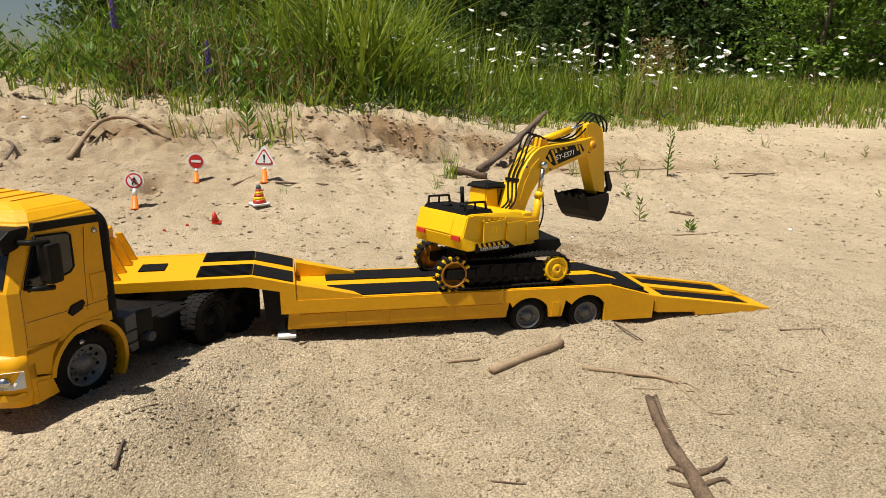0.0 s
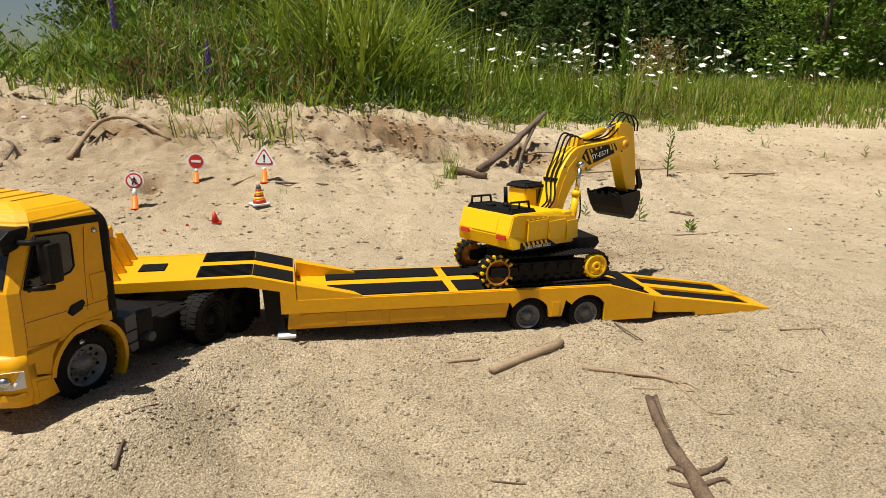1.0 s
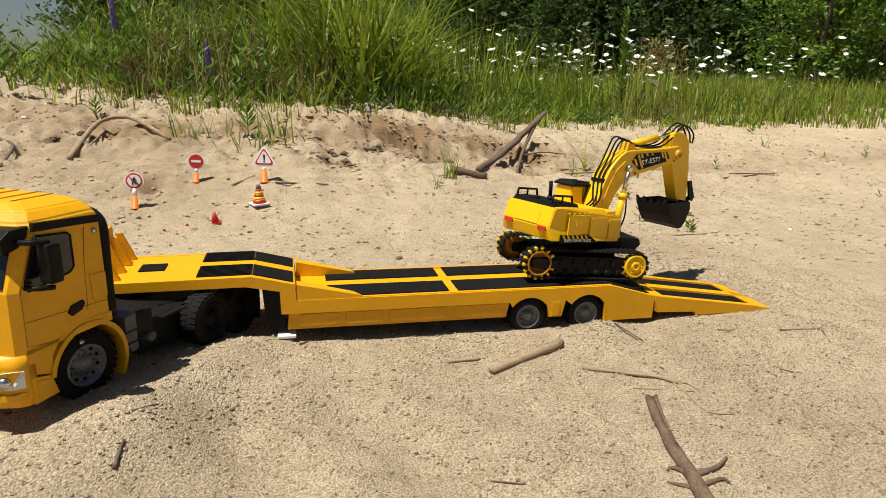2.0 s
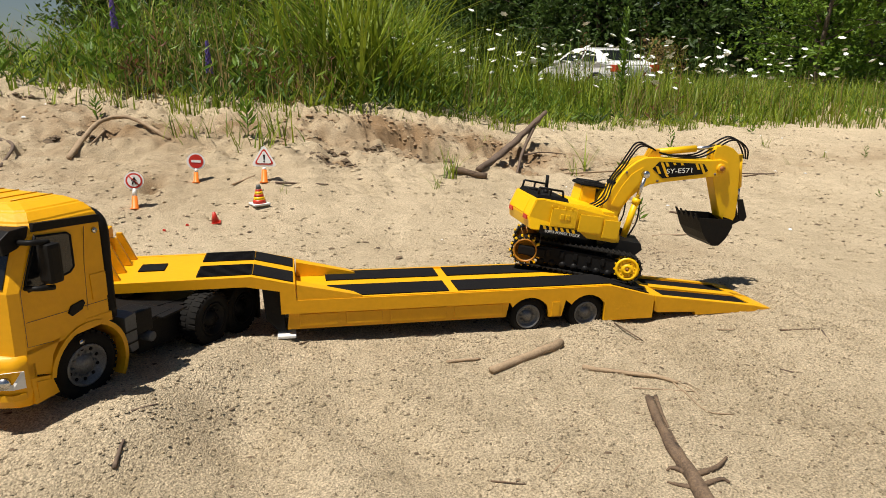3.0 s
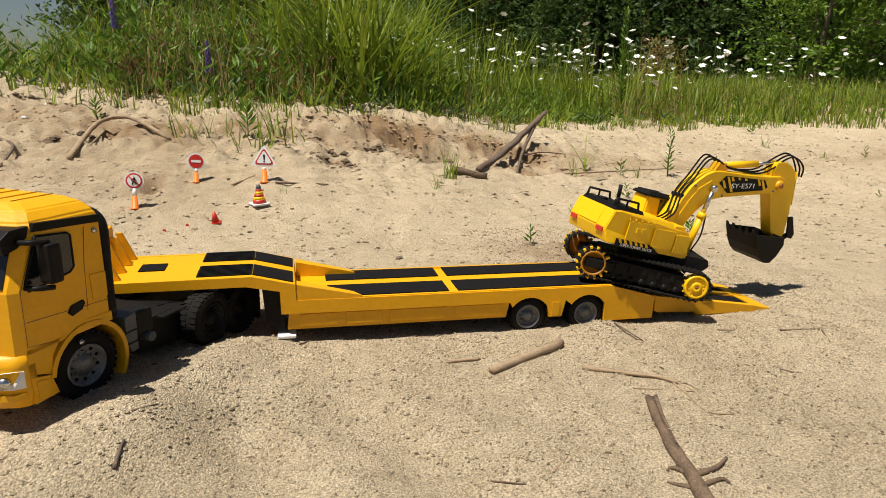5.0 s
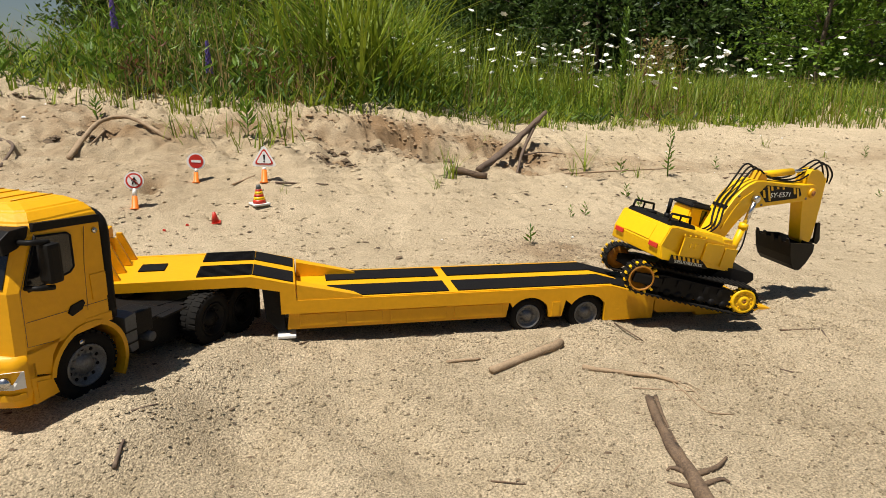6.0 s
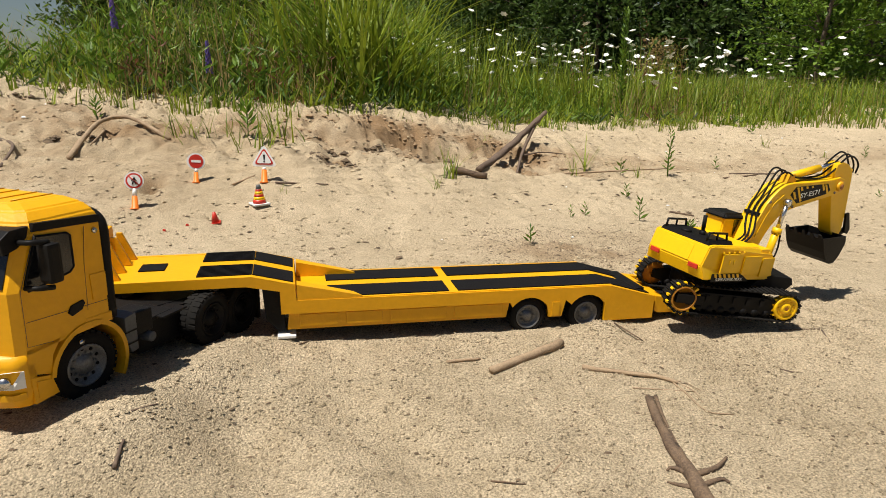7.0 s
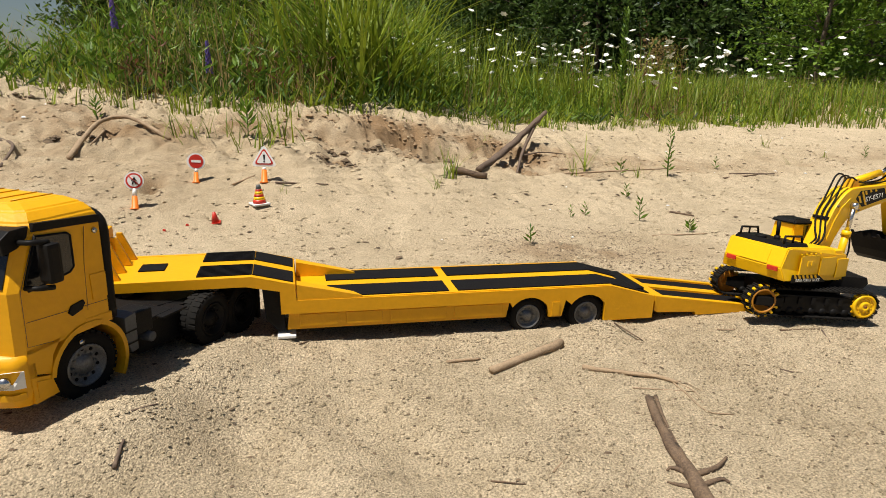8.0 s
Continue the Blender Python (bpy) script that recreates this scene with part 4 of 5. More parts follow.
# ---- toy road signs and cones ----
def make_sign(kind, x, y, tall, turn, lean, label):
    s = thing("toy_road_sign", label, "toy sign", Matrix.Translation(on(x, y, -0.002)) @ pose(0, 0, 0, -13, lean, turn), "toy road signs")
    r = tall * {"walk": 0.24, "entry": 0.285, "warning": 0.31}[kind]
    part("post_cone", loft(B(), [[(q * math.cos(math.tau * i / 14), q * math.sin(math.tau * i / 14), z) for i in range(14)] for q, z in ((tall * 0.13, 0), (tall * 0.125, tall * 0.03), (tall * 0.085, tall * 0.05), (tall * 0.065, tall * 0.36))]), ORANGE, s, "orange conical foot")
    part("neck", loft(B(), [[(q * math.cos(math.tau * i / 12), q * math.sin(math.tau * i / 12), z) for i in range(12)] for q, z in ((tall * 0.062, tall * 0.355), (tall * 0.045, tall - 1.85 * r))]), WHITE, s)
    cz = tall - r
    def plate(q, y0, y1, tri):
        n = 36
        pts = []
        for i in range(n):
            a = math.tau * i / n + math.pi / 2
            d = q
            if tri:
                b = (a - math.pi / 2 + math.pi / 3) % (math.tau / 3) - math.pi / 3
                d = min(q * 1.12, q * 0.66 / math.cos((math.pi / 3 - abs(b))))
            pts.append((d * math.cos(a), cz - (r * 0.12 if tri else 0) + d * math.sin(a)))
        return prism(B(), pts, y0, y1)
    tri = kind == "warning"
    t = tall * 0.028
    board = part("sign_board", plate(r, -t, t, tri), WHITE, s, "white sign board")
    if kind == "entry":
        part("sign_face", plate(r * 0.80, -t * 1.35, -t, False), RED, board, "red disc")
        part("sign_bar", box(B(), -r * 0.52, r * 0.52, -t * 1.7, -t * 1.35, cz - r * 0.14, cz + r * 0.14), WHITE, board)
    elif tri:
        part("sign_border", plate(r * 0.76, -t * 1.35, -t, True), RED, board, "red triangle border")
        part("sign_field", plate(r * 0.60, -t * 1.7, -t * 1.35, True), WHITE, board)
        part("exclamation_mark", slab(B(), [(-r * 0.05, -t * 2, cz - r * 0.22), (r * 0.05, -t * 2, cz - r * 0.22), (r * 0.085, -t * 2, cz + r * 0.24), (-r * 0.085, -t * 2, cz + r * 0.24)], [(-r * 0.05, -t * 1.6, cz - r * 0.22), (r * 0.05, -t * 1.6, cz - r * 0.22), (r * 0.085, -t * 1.6, cz + r * 0.24), (-r * 0.085, -t * 1.6, cz + r * 0.24)]), BLACK, board)
        part("exclamation_dot", disc(B(), r * 0.07, -t * 2, -t * 1.6, 0, cz - r * 0.36, 10), BLACK, board)
    else:
        part("sign_border", plate(r * 0.84, -t * 1.35, -t, False), RED, board, "red ring")
        part("sign_field", plate(r * 0.66, -t * 1.6, -t * 1.35, False), WHITE, board)
        bars = B()
        for a, b in (((0.02, 0.42), (0.0, 0.05)), ((0.0, 0.05), (-0.2, -0.42)), ((0.0, 0.05), (0.2, -0.42)), ((0.0, 0.28), (-0.24, -0.02)), ((0.0, 0.28), (0.24, 0.0))):
            tube(bars, [(r * a[0], -t * 1.75, cz + r * a[1]), (r * b[0], -t * 1.75, cz + r * b[1])], r * 0.07, 6)
        part("pictogram", bars, BLACK, board)
        part("sign_slash", tube(B(), [(-r * 0.52, -t * 1.8, cz + r * 0.52), (r * 0.52, -t * 1.8, cz - r * 0.52)], r * 0.065, 6), RED, board)
    return s


make_sign("walk", -0.464, 0.735, 0.088, 10, 4, "toy no-walking road sign on an orange cone foot")
make_sign("entry", -0.352, 0.933, 0.080, 14, 6, "toy no-entry road sign on an orange cone foot")
make_sign("warning", -0.175, 0.893, 0.098, 2, 3, "triangular toy warning sign on an orange cone foot")


def cone_rows(rows):
    return [[(q * math.cos(math.tau * i / 18), q * math.sin(math.tau * i / 18), z) for i in range(18)] for q, z in rows]


def make_cones():
    x, y = -0.184, 0.751
    c = thing("traffic_cone", "toy traffic cone with red, yellow and grey bands", "toy cone", Matrix.Translation(on(x, y, 0.001)) @ pose(0, 0, 0, 0, 0, 25), "toy cones")
    part("base_plate", box(B(), -0.0205, 0.0205, -0.0205, 0.0205, 0, 0.0045, 0.0012), WHITE, c, "pale square base")
    rad = lambda z: 0.0165 - 0.0125 * (z - 0.0045) / 0.046
    for z0, z1, m in ((0.0045, 0.013, RED), (0.013, 0.0205, YELLOW_BRIGHT), (0.0205, 0.0265, RED), (0.0265, 0.0335, YELLOW_BRIGHT), (0.0335, 0.0385, RED), (0.0385, 0.0495, GREY)):
        part("cone_band", loft(B(), cone_rows([(rad(z0), z0), (rad(z1), z1)])), m, c)
    x, y = -0.279, 0.655
    r = thing("traffic_cone", "small plain red toy traffic cone", "toy cone", Matrix.Translation(on(x, y, -0.001)) @ pose(0, 0, 0, 3, -4, 0), "toy cones")
    part("cone_body", loft(B(), cone_rows([(0.0095, 0.002), (0.0028, 0.026)])), RED, r)
    part("base_plate", box(B(), -0.0115, 0.0115, -0.0115, 0.0115, 0, 0.0024, 0.0006), RED, r)


make_cones()


for x, y in ((-0.335, 0.62), (-0.380, 0.60)):
    bit = prism(B(), [(-0.004, 0.0), (0.0045, 0.0), (0.002, 0.0045), (-0.002, 0.0055)], -0.002, 0.002, 0.0006)
    solid("plastic_chip", bit, RED, "small red plastic chip lying in the sand", "plastic chip", Matrix.Translation(on(x, y, -0.001)) @ pose(0, 0, 0, 0, 0, 40 * x), "red chips")


# ---- wood lying on the sand ----
def stick(name, pts, r, r1, material, label, category="stick", lift=0.6, twigs=(), seed=1, group="sticks on the sand"):
    rng = random.Random(seed)
    line = []
    for q in pts:
        z = q[2] if len(q) > 2 else 0.0
        line.append(on(q[0], q[1], r * lift + z))
    if len(line) > 2:
        line = curve(line, 5)
    else:
        a, b = line
        line = [a.lerp(b, i / 7) + Vector((rng.uniform(-1, 1), rng.uniform(-1, 1), rng.uniform(-1, 1))) * r * 0.15 for i in range(8)]
    if not twigs:
        return solid(name, tube(B(), line, r, 9, r1, 0.14, rng), material, label, category, group=group)
    s = thing(name, label, category, None, group)
    part("main_stem", tube(B(), line, r, 9, r1, 0.32, rng), material, s)
    for tw, tr in twigs:
        part("twig", tube(B(), curve([on(q[0], q[1], tr * 0.5 + (q[2] if len(q) > 2 else 0)) for q in tw], 4), tr, 6, tr * 0.4, 0.15, rng), material, s)
    return s


stick("wooden_stick", [(0.136, -0.132), (0.263, -0.061)], 0.0056, 0.0064, WOOD_LIGHT, "short weathered stick lying on the sand", lift=0.9)
stick("dead_branch", [(0.262, -0.133), (0.307, -0.157), (0.344, -0.179), (0.365, -0.197)], 0.0036, 0.0022, WOOD_LIGHT, "thin grey branch with fine forked twigs", twigs=(([(0.360, -0.191), (0.361, -0.222), (0.359, -0.264), (0.385, -0.279)], 0.0014), ([(0.364, -0.192), (0.375, -0.212), (0.368, -0.245)], 0.0012), ([(0.356, -0.186), (0.374, -0.195), (0.385, -0.215)], 0.001)), seed=3)
stick("driftwood_branch", [(0.306, -0.225), (0.279, -0.295), (0.264, -0.356), (0.255, -0.409), (0.238, -0.452)], 0.0040, 0.0095, WOOD, "rough brown dead branch with broken twigs", twigs=(([(0.316, -0.224), (0.294, -0.278), (0.276, -0.333)], 0.0030), ([(0.262, -0.377), (0.292, -0.371), (0.316, -0.356)], 0.0036), ([(0.258, -0.393), (0.286, -0.387), (0.292, -0.393)], 0.003), ([(0.259, -0.372), (0.251, -0.361), (0.243, -0.363)], 0.003), ([(0.254, -0.392), (0.241, -0.384), (0.234, -0.378)], 0.0026)), seed=5)
# its two twigs are dark wood standing in for the stem's shadow on the bank
stick("fallen_branch", [(0.489, 1.117), (0.646, 1.342, 0.02), (0.811, 1.551, 0.075), (0.935, 1.664, 0.115)], 0.0135, 0.010, WOOD_DARK, "dark dead branch leaning out of the bank", twigs=(([(0.872, 1.613, 0.07), (0.760, 1.445, 0.03), (0.636, 1.167, 0.0)], 0.009), ([(0.753, 1.426, 0.022), (0.849, 1.463, 0.012), (0.951, 1.477, 0.0)], 0.004)), seed=7)
stick("fallen_branch", [(0.394, 1.100), (0.499, 1.060)], 0.012, 0.010, WOOD, "grey dead branch half buried in the sand", seed=8)
stick("bare_root", [(-0.707, 1.119), (-0.698, 1.249, 0.012), (-0.668, 1.355, 0.022), (-0.593, 1.389, 0.022), (-0.470, 1.303)], 0.0075, 0.0050, WOOD_LIGHT, "arched dry root on the sand bank", seed=9, twigs=(([(-0.663, 1.336, 0.016), (-0.671, 1.200, 0.0)], 0.004),))
stick("bare_root", [(-0.933, 1.286), (-0.868, 1.195, 0.01), (-0.841, 1.024)], 0.005, 0.004, WOOD_DARK, "dark curved root in the bank", seed=10)
for i, (a, b, r) in enumerate((((0.623, -0.075), (0.689, -0.083), 0.0018), ((0.690, -0.087), (0.669, -0.125), 0.0012), ((0.087, -0.085), (0.135, -0.084), 0.0026), ((0.365, -0.026), (0.394, -0.063), 0.0014), ((-0.271, -0.289), (-0.267, -0.263), 0.0022), ((0.133, -0.340), (0.156, -0.321), 0.0012), ((0.073, -0.326), (0.103, -0.345), 0.0010), ((-0.147, 0.887), (-0.007, 0.887), 0.0028), ((-0.258, 0.908), (-0.201, 0.939), 0.003), ((1.484, 1.217), (1.831, 1.314), 0.004), ((1.531, 1.247), (1.767, 1.285), 0.003), ((0.766, 0.523), (0.917, 0.519), 0.0022), ((0.951, 0.739), (0.996, 0.688), 0.0035), ((0.528, -0.186), (0.540, -0.197), 0.0014), ((0.531, -0.049), (0.557, -0.055), 0.0016), ((-0.810, 4.696), (-0.316, 1.636), 0.006), ((-0.242, 1.774), (-0.103, 2.651), 0.006), ((0.791, 1.115), (1.305, 1.316), 0.0035), ((-0.104, -0.007), (-0.090, 0.006), 0.0012), ((-0.265, -0.232), (-0.245, -0.216), 0.0012), ((0.300, -0.198), (0.376, -0.217), 0.001))):
    stick("twig", [a, b], r, r * 0.6, (WOOD, WOOD_DARK, WOOD_LIGHT)[i % 3], "thin dry twig lying on the sand", "twig", seed=20 + i, group="twigs on the sand")


# ---- crumbs of sand and litter ----
def scatter(name, count, area, size, material, label, category, seed, flat=0.7, keep=None):
    rng = random.Random(seed)
    vs, fs = [], []
    while count:
        x, y = rng.uniform(area[0], area[1]), rng.uniform(area[2], area[3])
        if keep and not keep(x, y, rng):
            continue
        count -= 1
        r = size[0] + (size[1] - size[0]) * rng.random() ** 3
        c = on(x, y, r * 0.25)
        a, st = rng.uniform(0, 6.3), rng.uniform(0.7, 1.7)
        k = len(vs)
        for p in ((1, 0, 0), (0.3, 0.95, 0.1), (-0.8, 0.6, -0.1), (-0.85, -0.55, 0.1), (0.3, -0.9, 0), (0.1, 0.1, 0.9), (-0.1, 0, -0.9)):
            q = Vector(p) * r * rng.uniform(0.7, 1.25)
            q = Vector((q.x * st, q.y, q.z * flat))
            vs.append(c + Matrix.Rotation(a, 3, "Z") @ q)
        fs += [(k + i, k + (i + 1) % 5, k + 5) for i in range(5)] + [(k + (i + 1) % 5, k + i, k + 6) for i in range(5)]
    me = bpy.data.meshes.new(name)
    me.from_pydata(vs, [], fs)
    me.materials.append(material)
    return tagged(new(name, me), label, category, kind="stuff")


drifts = lambda x, y, rng: rng.random() < 0.3 + 0.9 * max(0.0, noise.noise((x * 5.0 + 40, y * 5.0, 2.0)))
scatter("sand_clods", 42000, (-0.60, 0.95, -0.47, 0.26), (0.0006, 0.0027), SAND, "small crumbled clods of sand on the ground", "clods", 31, 0.95, keep=drifts)
scatter("sand_clods", 14000, (-1.8, 2.4, 0.25, 2.1), (0.001, 0.006), SAND, "crumbled clods of sand on the bank", "clods", 32, keep=drifts)
HUMUS = mat("humus", (0.07, 0.048, 0.03), 0.95, rgb2=(0.18, 0.125, 0.075), size=40, island=0.7)
scatter("litter", 4200, (-0.65, 1.0, -0.47, 0.6), (0.0005, 0.0028), HUMUS, "dark crumbs of bark and humus on the sand", "litter", 33, 0.4, drifts)
scatter("litter", 2200, (-2.0, 3.0, 0.3, 2.4), (0.001, 0.008), HUMUS, "dark crumbs of bark and humus on the bank", "litter", 34, 0.4, drifts)
scatter("litter", 3200, (0.28, 0.72, 0.26, 0.60), (0.0007, 0.0026), HUMUS, "patch of dark damp litter on the sand", "litter", 35, 0.4)
# dark crumbs that paint the shade of the undercut places in the bank
for ax, ay in ((0.04, 1.24), (0.40, 1.40), (0.02, 1.10), (0.20, 1.33), (-1.02, 1.68), (-0.75, 1.30)):
    scatter("bank_soil", 55, (ax - 0.07, ax + 0.07, ay - 0.035, ay + 0.035), (0.003, 0.013), HUMUS, "dark crumbs standing in for shade under the eroded bank", "soil", int(900 + ax * 100), 0.8)
EARTH = mat("brown_earth", (0.40, 0.28, 0.165), 0.95, rgb2=(0.20, 0.13, 0.07), size=30, island=0.5, bump=0.002, bump_size=200)
scatter("bank_soil", 800, (-0.15, 0.95, 1.22, 1.62), (0.002, 0.011), EARTH, "brown crumbs of earth broken from the bank", "soil", 37, 0.8, lambda x, y, rng: rng.random() < soil(x, y))
scatter("bank_soil", 220, (-1.7, -0.5, 1.2, 1.75), (0.002, 0.009), EARTH, "brown crumbs of earth on the bank", "soil", 38, 0.8, lambda x, y, rng: rng.random() < soil(x, y))
scatter("pebbles", 70, (-2.0, 3.2, 0.5, 2.4), (0.002, 0.007), WHITE, "pale pebbles on the sand", "pebbles", 36)


# ---- plants ----
def blade(vs, fs, p, h, w, lean, turn, droop, segs=3):
    """One tapering blade of grass, bending over as it rises."""
    k = len(vs)
    dx, dy = math.cos(turn), math.sin(turn)
    for i in range(segs + 1):
        t = i / segs
        o = lean * t * h + droop * t * t * h
        q = w * (1 - t) ** 0.7 * 0.5
        z = h * (t - 0.35 * droop * t * t)
        if i == segs:
            vs.append((p[0] + dx * o, p[1] + dy * o, p[2] + z))
        else:
            vs.append((p[0] + dx * o - dy * q, p[1] + dy * o + dx * q, p[2] + z))
            vs.append((p[0] + dx * o + dy * q, p[1] + dy * o - dx * q, p[2] + z))
    for i in range(segs - 1):
        fs.append((k + 2 * i, k + 2 * i + 1, k + 2 * i + 3, k + 2 * i + 2))
    e = k + 2 * (segs - 1)
    fs.append((e, e + 1, e + 2))


def leafq(vs, fs, p, size, rng, long=1.6, up=None):
    """One small leaf, folded along its rib."""
    k = len(vs)
    d = Vector((rng.gauss(0, 1), rng.gauss(0, 1), rng.gauss(0, 0.7))).normalized() if up is None else up
    s = d.cross(Vector((rng.gauss(0, 1), rng.gauss(0, 1), rng.gauss(0, 1)))).normalized()
    n = d.cross(s)
    p = Vector(p)
    vs += [p, p + d * size * long * 0.5 + s * size * 0.4 + n * size * 0.1, p + d * size * long, p + d * size * long * 0.5 - s * size * 0.4 + n * size * 0.1]
    fs += [(k, k + 1, k + 2), (k, k + 2, k + 3)]


def from_lists(name, vs, fs, material, label="", category="", kind=""):
    me = bpy.data.meshes.new(name)
    me.from_pydata(vs, [], fs)
    me.materials.append(material)
    return tagged(new(name, me), label, category, kind=kind)


def meadow(name, count, xr, depth, tall, width, material, label, seed, front=0.0, power=1.5, clump=0.0, droop=0.5, mask=None):
    rng = random.Random(seed)
    vs, fs = [], []
    while count > 0:
        x = rng.uniform(*xr)
        y = grass_edge(x) + front + depth * rng.random() ** power
        n = noise.noise((x * 1.3, y * 1.3, seed))
        if rng.random() > 0.55 + 0.9 * n or (mask and rng.random() > mask(x, y)):
            continue
        m = 1 + (rng.randint(2, 7) if clump else 0)
        for _ in range(m):
            count -= 1
            px, py = x + rng.gauss(0, clump), y + abs(rng.gauss(0, clump))
            h = tall(px, py) * rng.uniform(0.45, 1.1) * (1 + 0.35 * n)
            blade(vs, fs, (px, py, land(px, py) - 0.01), h, width * rng.uniform(0.5, 1.7), rng.uniform(0, 0.42), rng.uniform(0, 6.3), droop * rng.random() ** 1.3)
    return from_lists(name, vs, fs, material, label, "grass", "stuff")


def left_tall(x, y):
    edge = ease(0.0, 0.7, y - grass_edge(x))
    return (0.16 + 0.50 * edge) * (1 - 0.60 * ease(0.50, 1.10, -x - 0.05 * y)) * (1 - 0.70 * ease(0.15, 0.62, x - 0.28 * (y - 1.7)))


meadow("meadow_grass", 10500, (-3.6, 2.6), 2.6, left_tall, 0.0125, GRASS, "tall green meadow grass on top of the bank", 41, clump=0.035, power=1.2, droop=1.0)
meadow("meadow_grass", 200, (0.05, 0.42), 0.5, lambda x, y: 0.74, 0.014, GRASS, "tall bright tuft of arching green grass", 47, front=0.18, clump=0.06, droop=0.9)
meadow("meadow_grass", 620, (0.5, 2.4), 1.2, lambda x, y: 0.50, 0.0055, GRASS, "tall thin green stalks rising over the meadow", 48, front=0.25, clump=0.03, droop=0.35)
meadow("meadow_grass", 2400, (-3.6, 1.2), 2.4, lambda x, y: 1.1 * left_tall(x, y), 0.0045, GRASS_DRY, "dry brown grass stalks among the green", 42, clump=0.04, droop=0.35)
meadow("meadow_grass", 36000, (0.9, 9.5), 6.0, lambda x, y: 0.12 + 0.12 * ease(0, 1.0, y - grass_edge(x)), 0.009, GRASS, "low green meadow grass beside the sand", 43, clump=0.04, power=1.1)
meadow("meadow_grass", 5000, (0.7, 9.5), 6.0, lambda x, y: 0.28, 0.0035, GRASS_DRY, "thin dry grass stalks in the meadow", 44, clump=0.05, droop=0.3)
meadow("meadow_grass", 9000, (-10, 14), 9.0, lambda x, y: 0.34, 0.016, GRASS, "green meadow grass reaching to the road", 45, front=2.8, clump=0.08)
meadow("meadow_grass", 2600, (-3.0, 4.5), 0.35, lambda x, y: 0.10, 0.005, GRASS, "short grass along the edge of the sand", 46, front=-0.12, clump=0.025, mask=lambda x, y: 0.35)


def herbs(name, count, xr, depth, tall, size, material, label, seed):
    """Leafy stalks standing in the grass."""
    rng = random.Random(seed)
    vs, fs = [], []
    for _ in range(count):
        x = rng.uniform(*xr)
        y = grass_edge(x) + 0.05 + depth * rng.random() ** 1.3
        h = tall(x, y) * rng.uniform(0.6, 1.25)
        z, a, ln = land(x, y) - 0.01, rng.uniform(0, 6.3), rng.uniform(0, 0.2)
        blade(vs, fs, (x, y, z), h, 0.005, ln, a, 0.1)
        for i in range(int(h / 0.022)):
            t = (i + 1) / (h / 0.022)
            b = i * 2.4
            up = Vector((math.cos(b), math.sin(b), rng.uniform(0.3, 1.2))).normalized()
            leafq(vs, fs, (x + math.cos(a) * ln * t * h, y + math.sin(a) * ln * t * h, z + t * h), size * (1.25 - 0.8 * t) * rng.uniform(0.5, 0.85), rng, 4.2, up)
    return from_lists(name, vs, fs, material, label, "wild herbs", "stuff")


herbs("wild_herbs", 900, (-3.4, 1.6), 1.6, lambda x, y: 0.85 * left_tall(x, y) + 0.05, 0.026, LEAF, "leafy green herbs growing along the top of the bank", 51)
# leaves in a dark colour that paint the shade between the grass stems
herbs("wild_herbs", 700, (-3.6, 2.4), 1.1, lambda x, y: 0.40 * left_tall(x, y) + 0.04, 0.026, LEAF_DARK, "dark green leaves standing in for shade beneath the tall grass", 53)
DOCK = leaf_mat("brown_seed_head", (0.22, 0.10, 0.045), (0.12, 0.055, 0.03))
for i, (a, b, d) in enumerate(((-0.30, -0.08, 0.5), (-0.72, -0.60, 0.3), (-0.10, 0.10, 0.6), (1.55, 2.10, 0.8))):
    herbs("wild_herbs", 9, (a, b), d, lambda x, y: 0.10 + 0.75 * left_tall(x, y) + 0.30 * ease(1.0, 1.5, x), 0.017, DOCK, "rust-brown seed heads of dock among the grass", 54 + i)
herbs("wild_herbs", 1300, (0.8, 7.0), 3.2, lambda x, y: 0.20, 0.016, LEAF, "low leafy herbs in the meadow", 52)


def make_weed(x, y, tall, leaves, size, seed, kind="herb"):
    rng = random.Random(seed)
    w = thing("weed", "small green weed growing in bare sand" if kind == "herb" else "sparse tuft of green grass growing in sand", "weed", Matrix.Translation(on(x, y, -0.004)), "weeds in the sand")
    vs, fs = [], []
    if kind == "herb":
        part("stem", tube(B(), curve([(0, 0, 0), (rng.gauss(0, 0.03) * tall, 0, tall * 0.5), (rng.gauss(0, 0.06) * tall, rng.gauss(0, 0.05) * tall, tall)], 3), tall * 0.018, 6, tall * 0.008), LEAF, w)
        for i in range(leaves):
            t = 0.15 + 0.85 * i / leaves
            a = i * 2.4 + rng.uniform(-0.3, 0.3)
            leafq(vs, fs, (0, 0, tall * t), size * (1.15 - 0.5 * t), rng, 2.8, Vector((math.cos(a), math.sin(a), 0.5 + 0.9 * t)).normalized())
    else:
        for i in range(leaves):
            blade(vs, fs, (rng.gauss(0, size), rng.gauss(0, size), 0), tall * rng.uniform(0.5, 1.1), tall * 0.035, rng.uniform(0.1, 0.5), rng.uniform(0, 6.3), rng.uniform(0, 0.6), 4)
    me = bpy.data.meshes.new("leaves")
    me.from_pydata(vs, [], fs)
    me.materials.append(LEAF if kind == "herb" else GRASS)
    part("leaves", me, None, w)


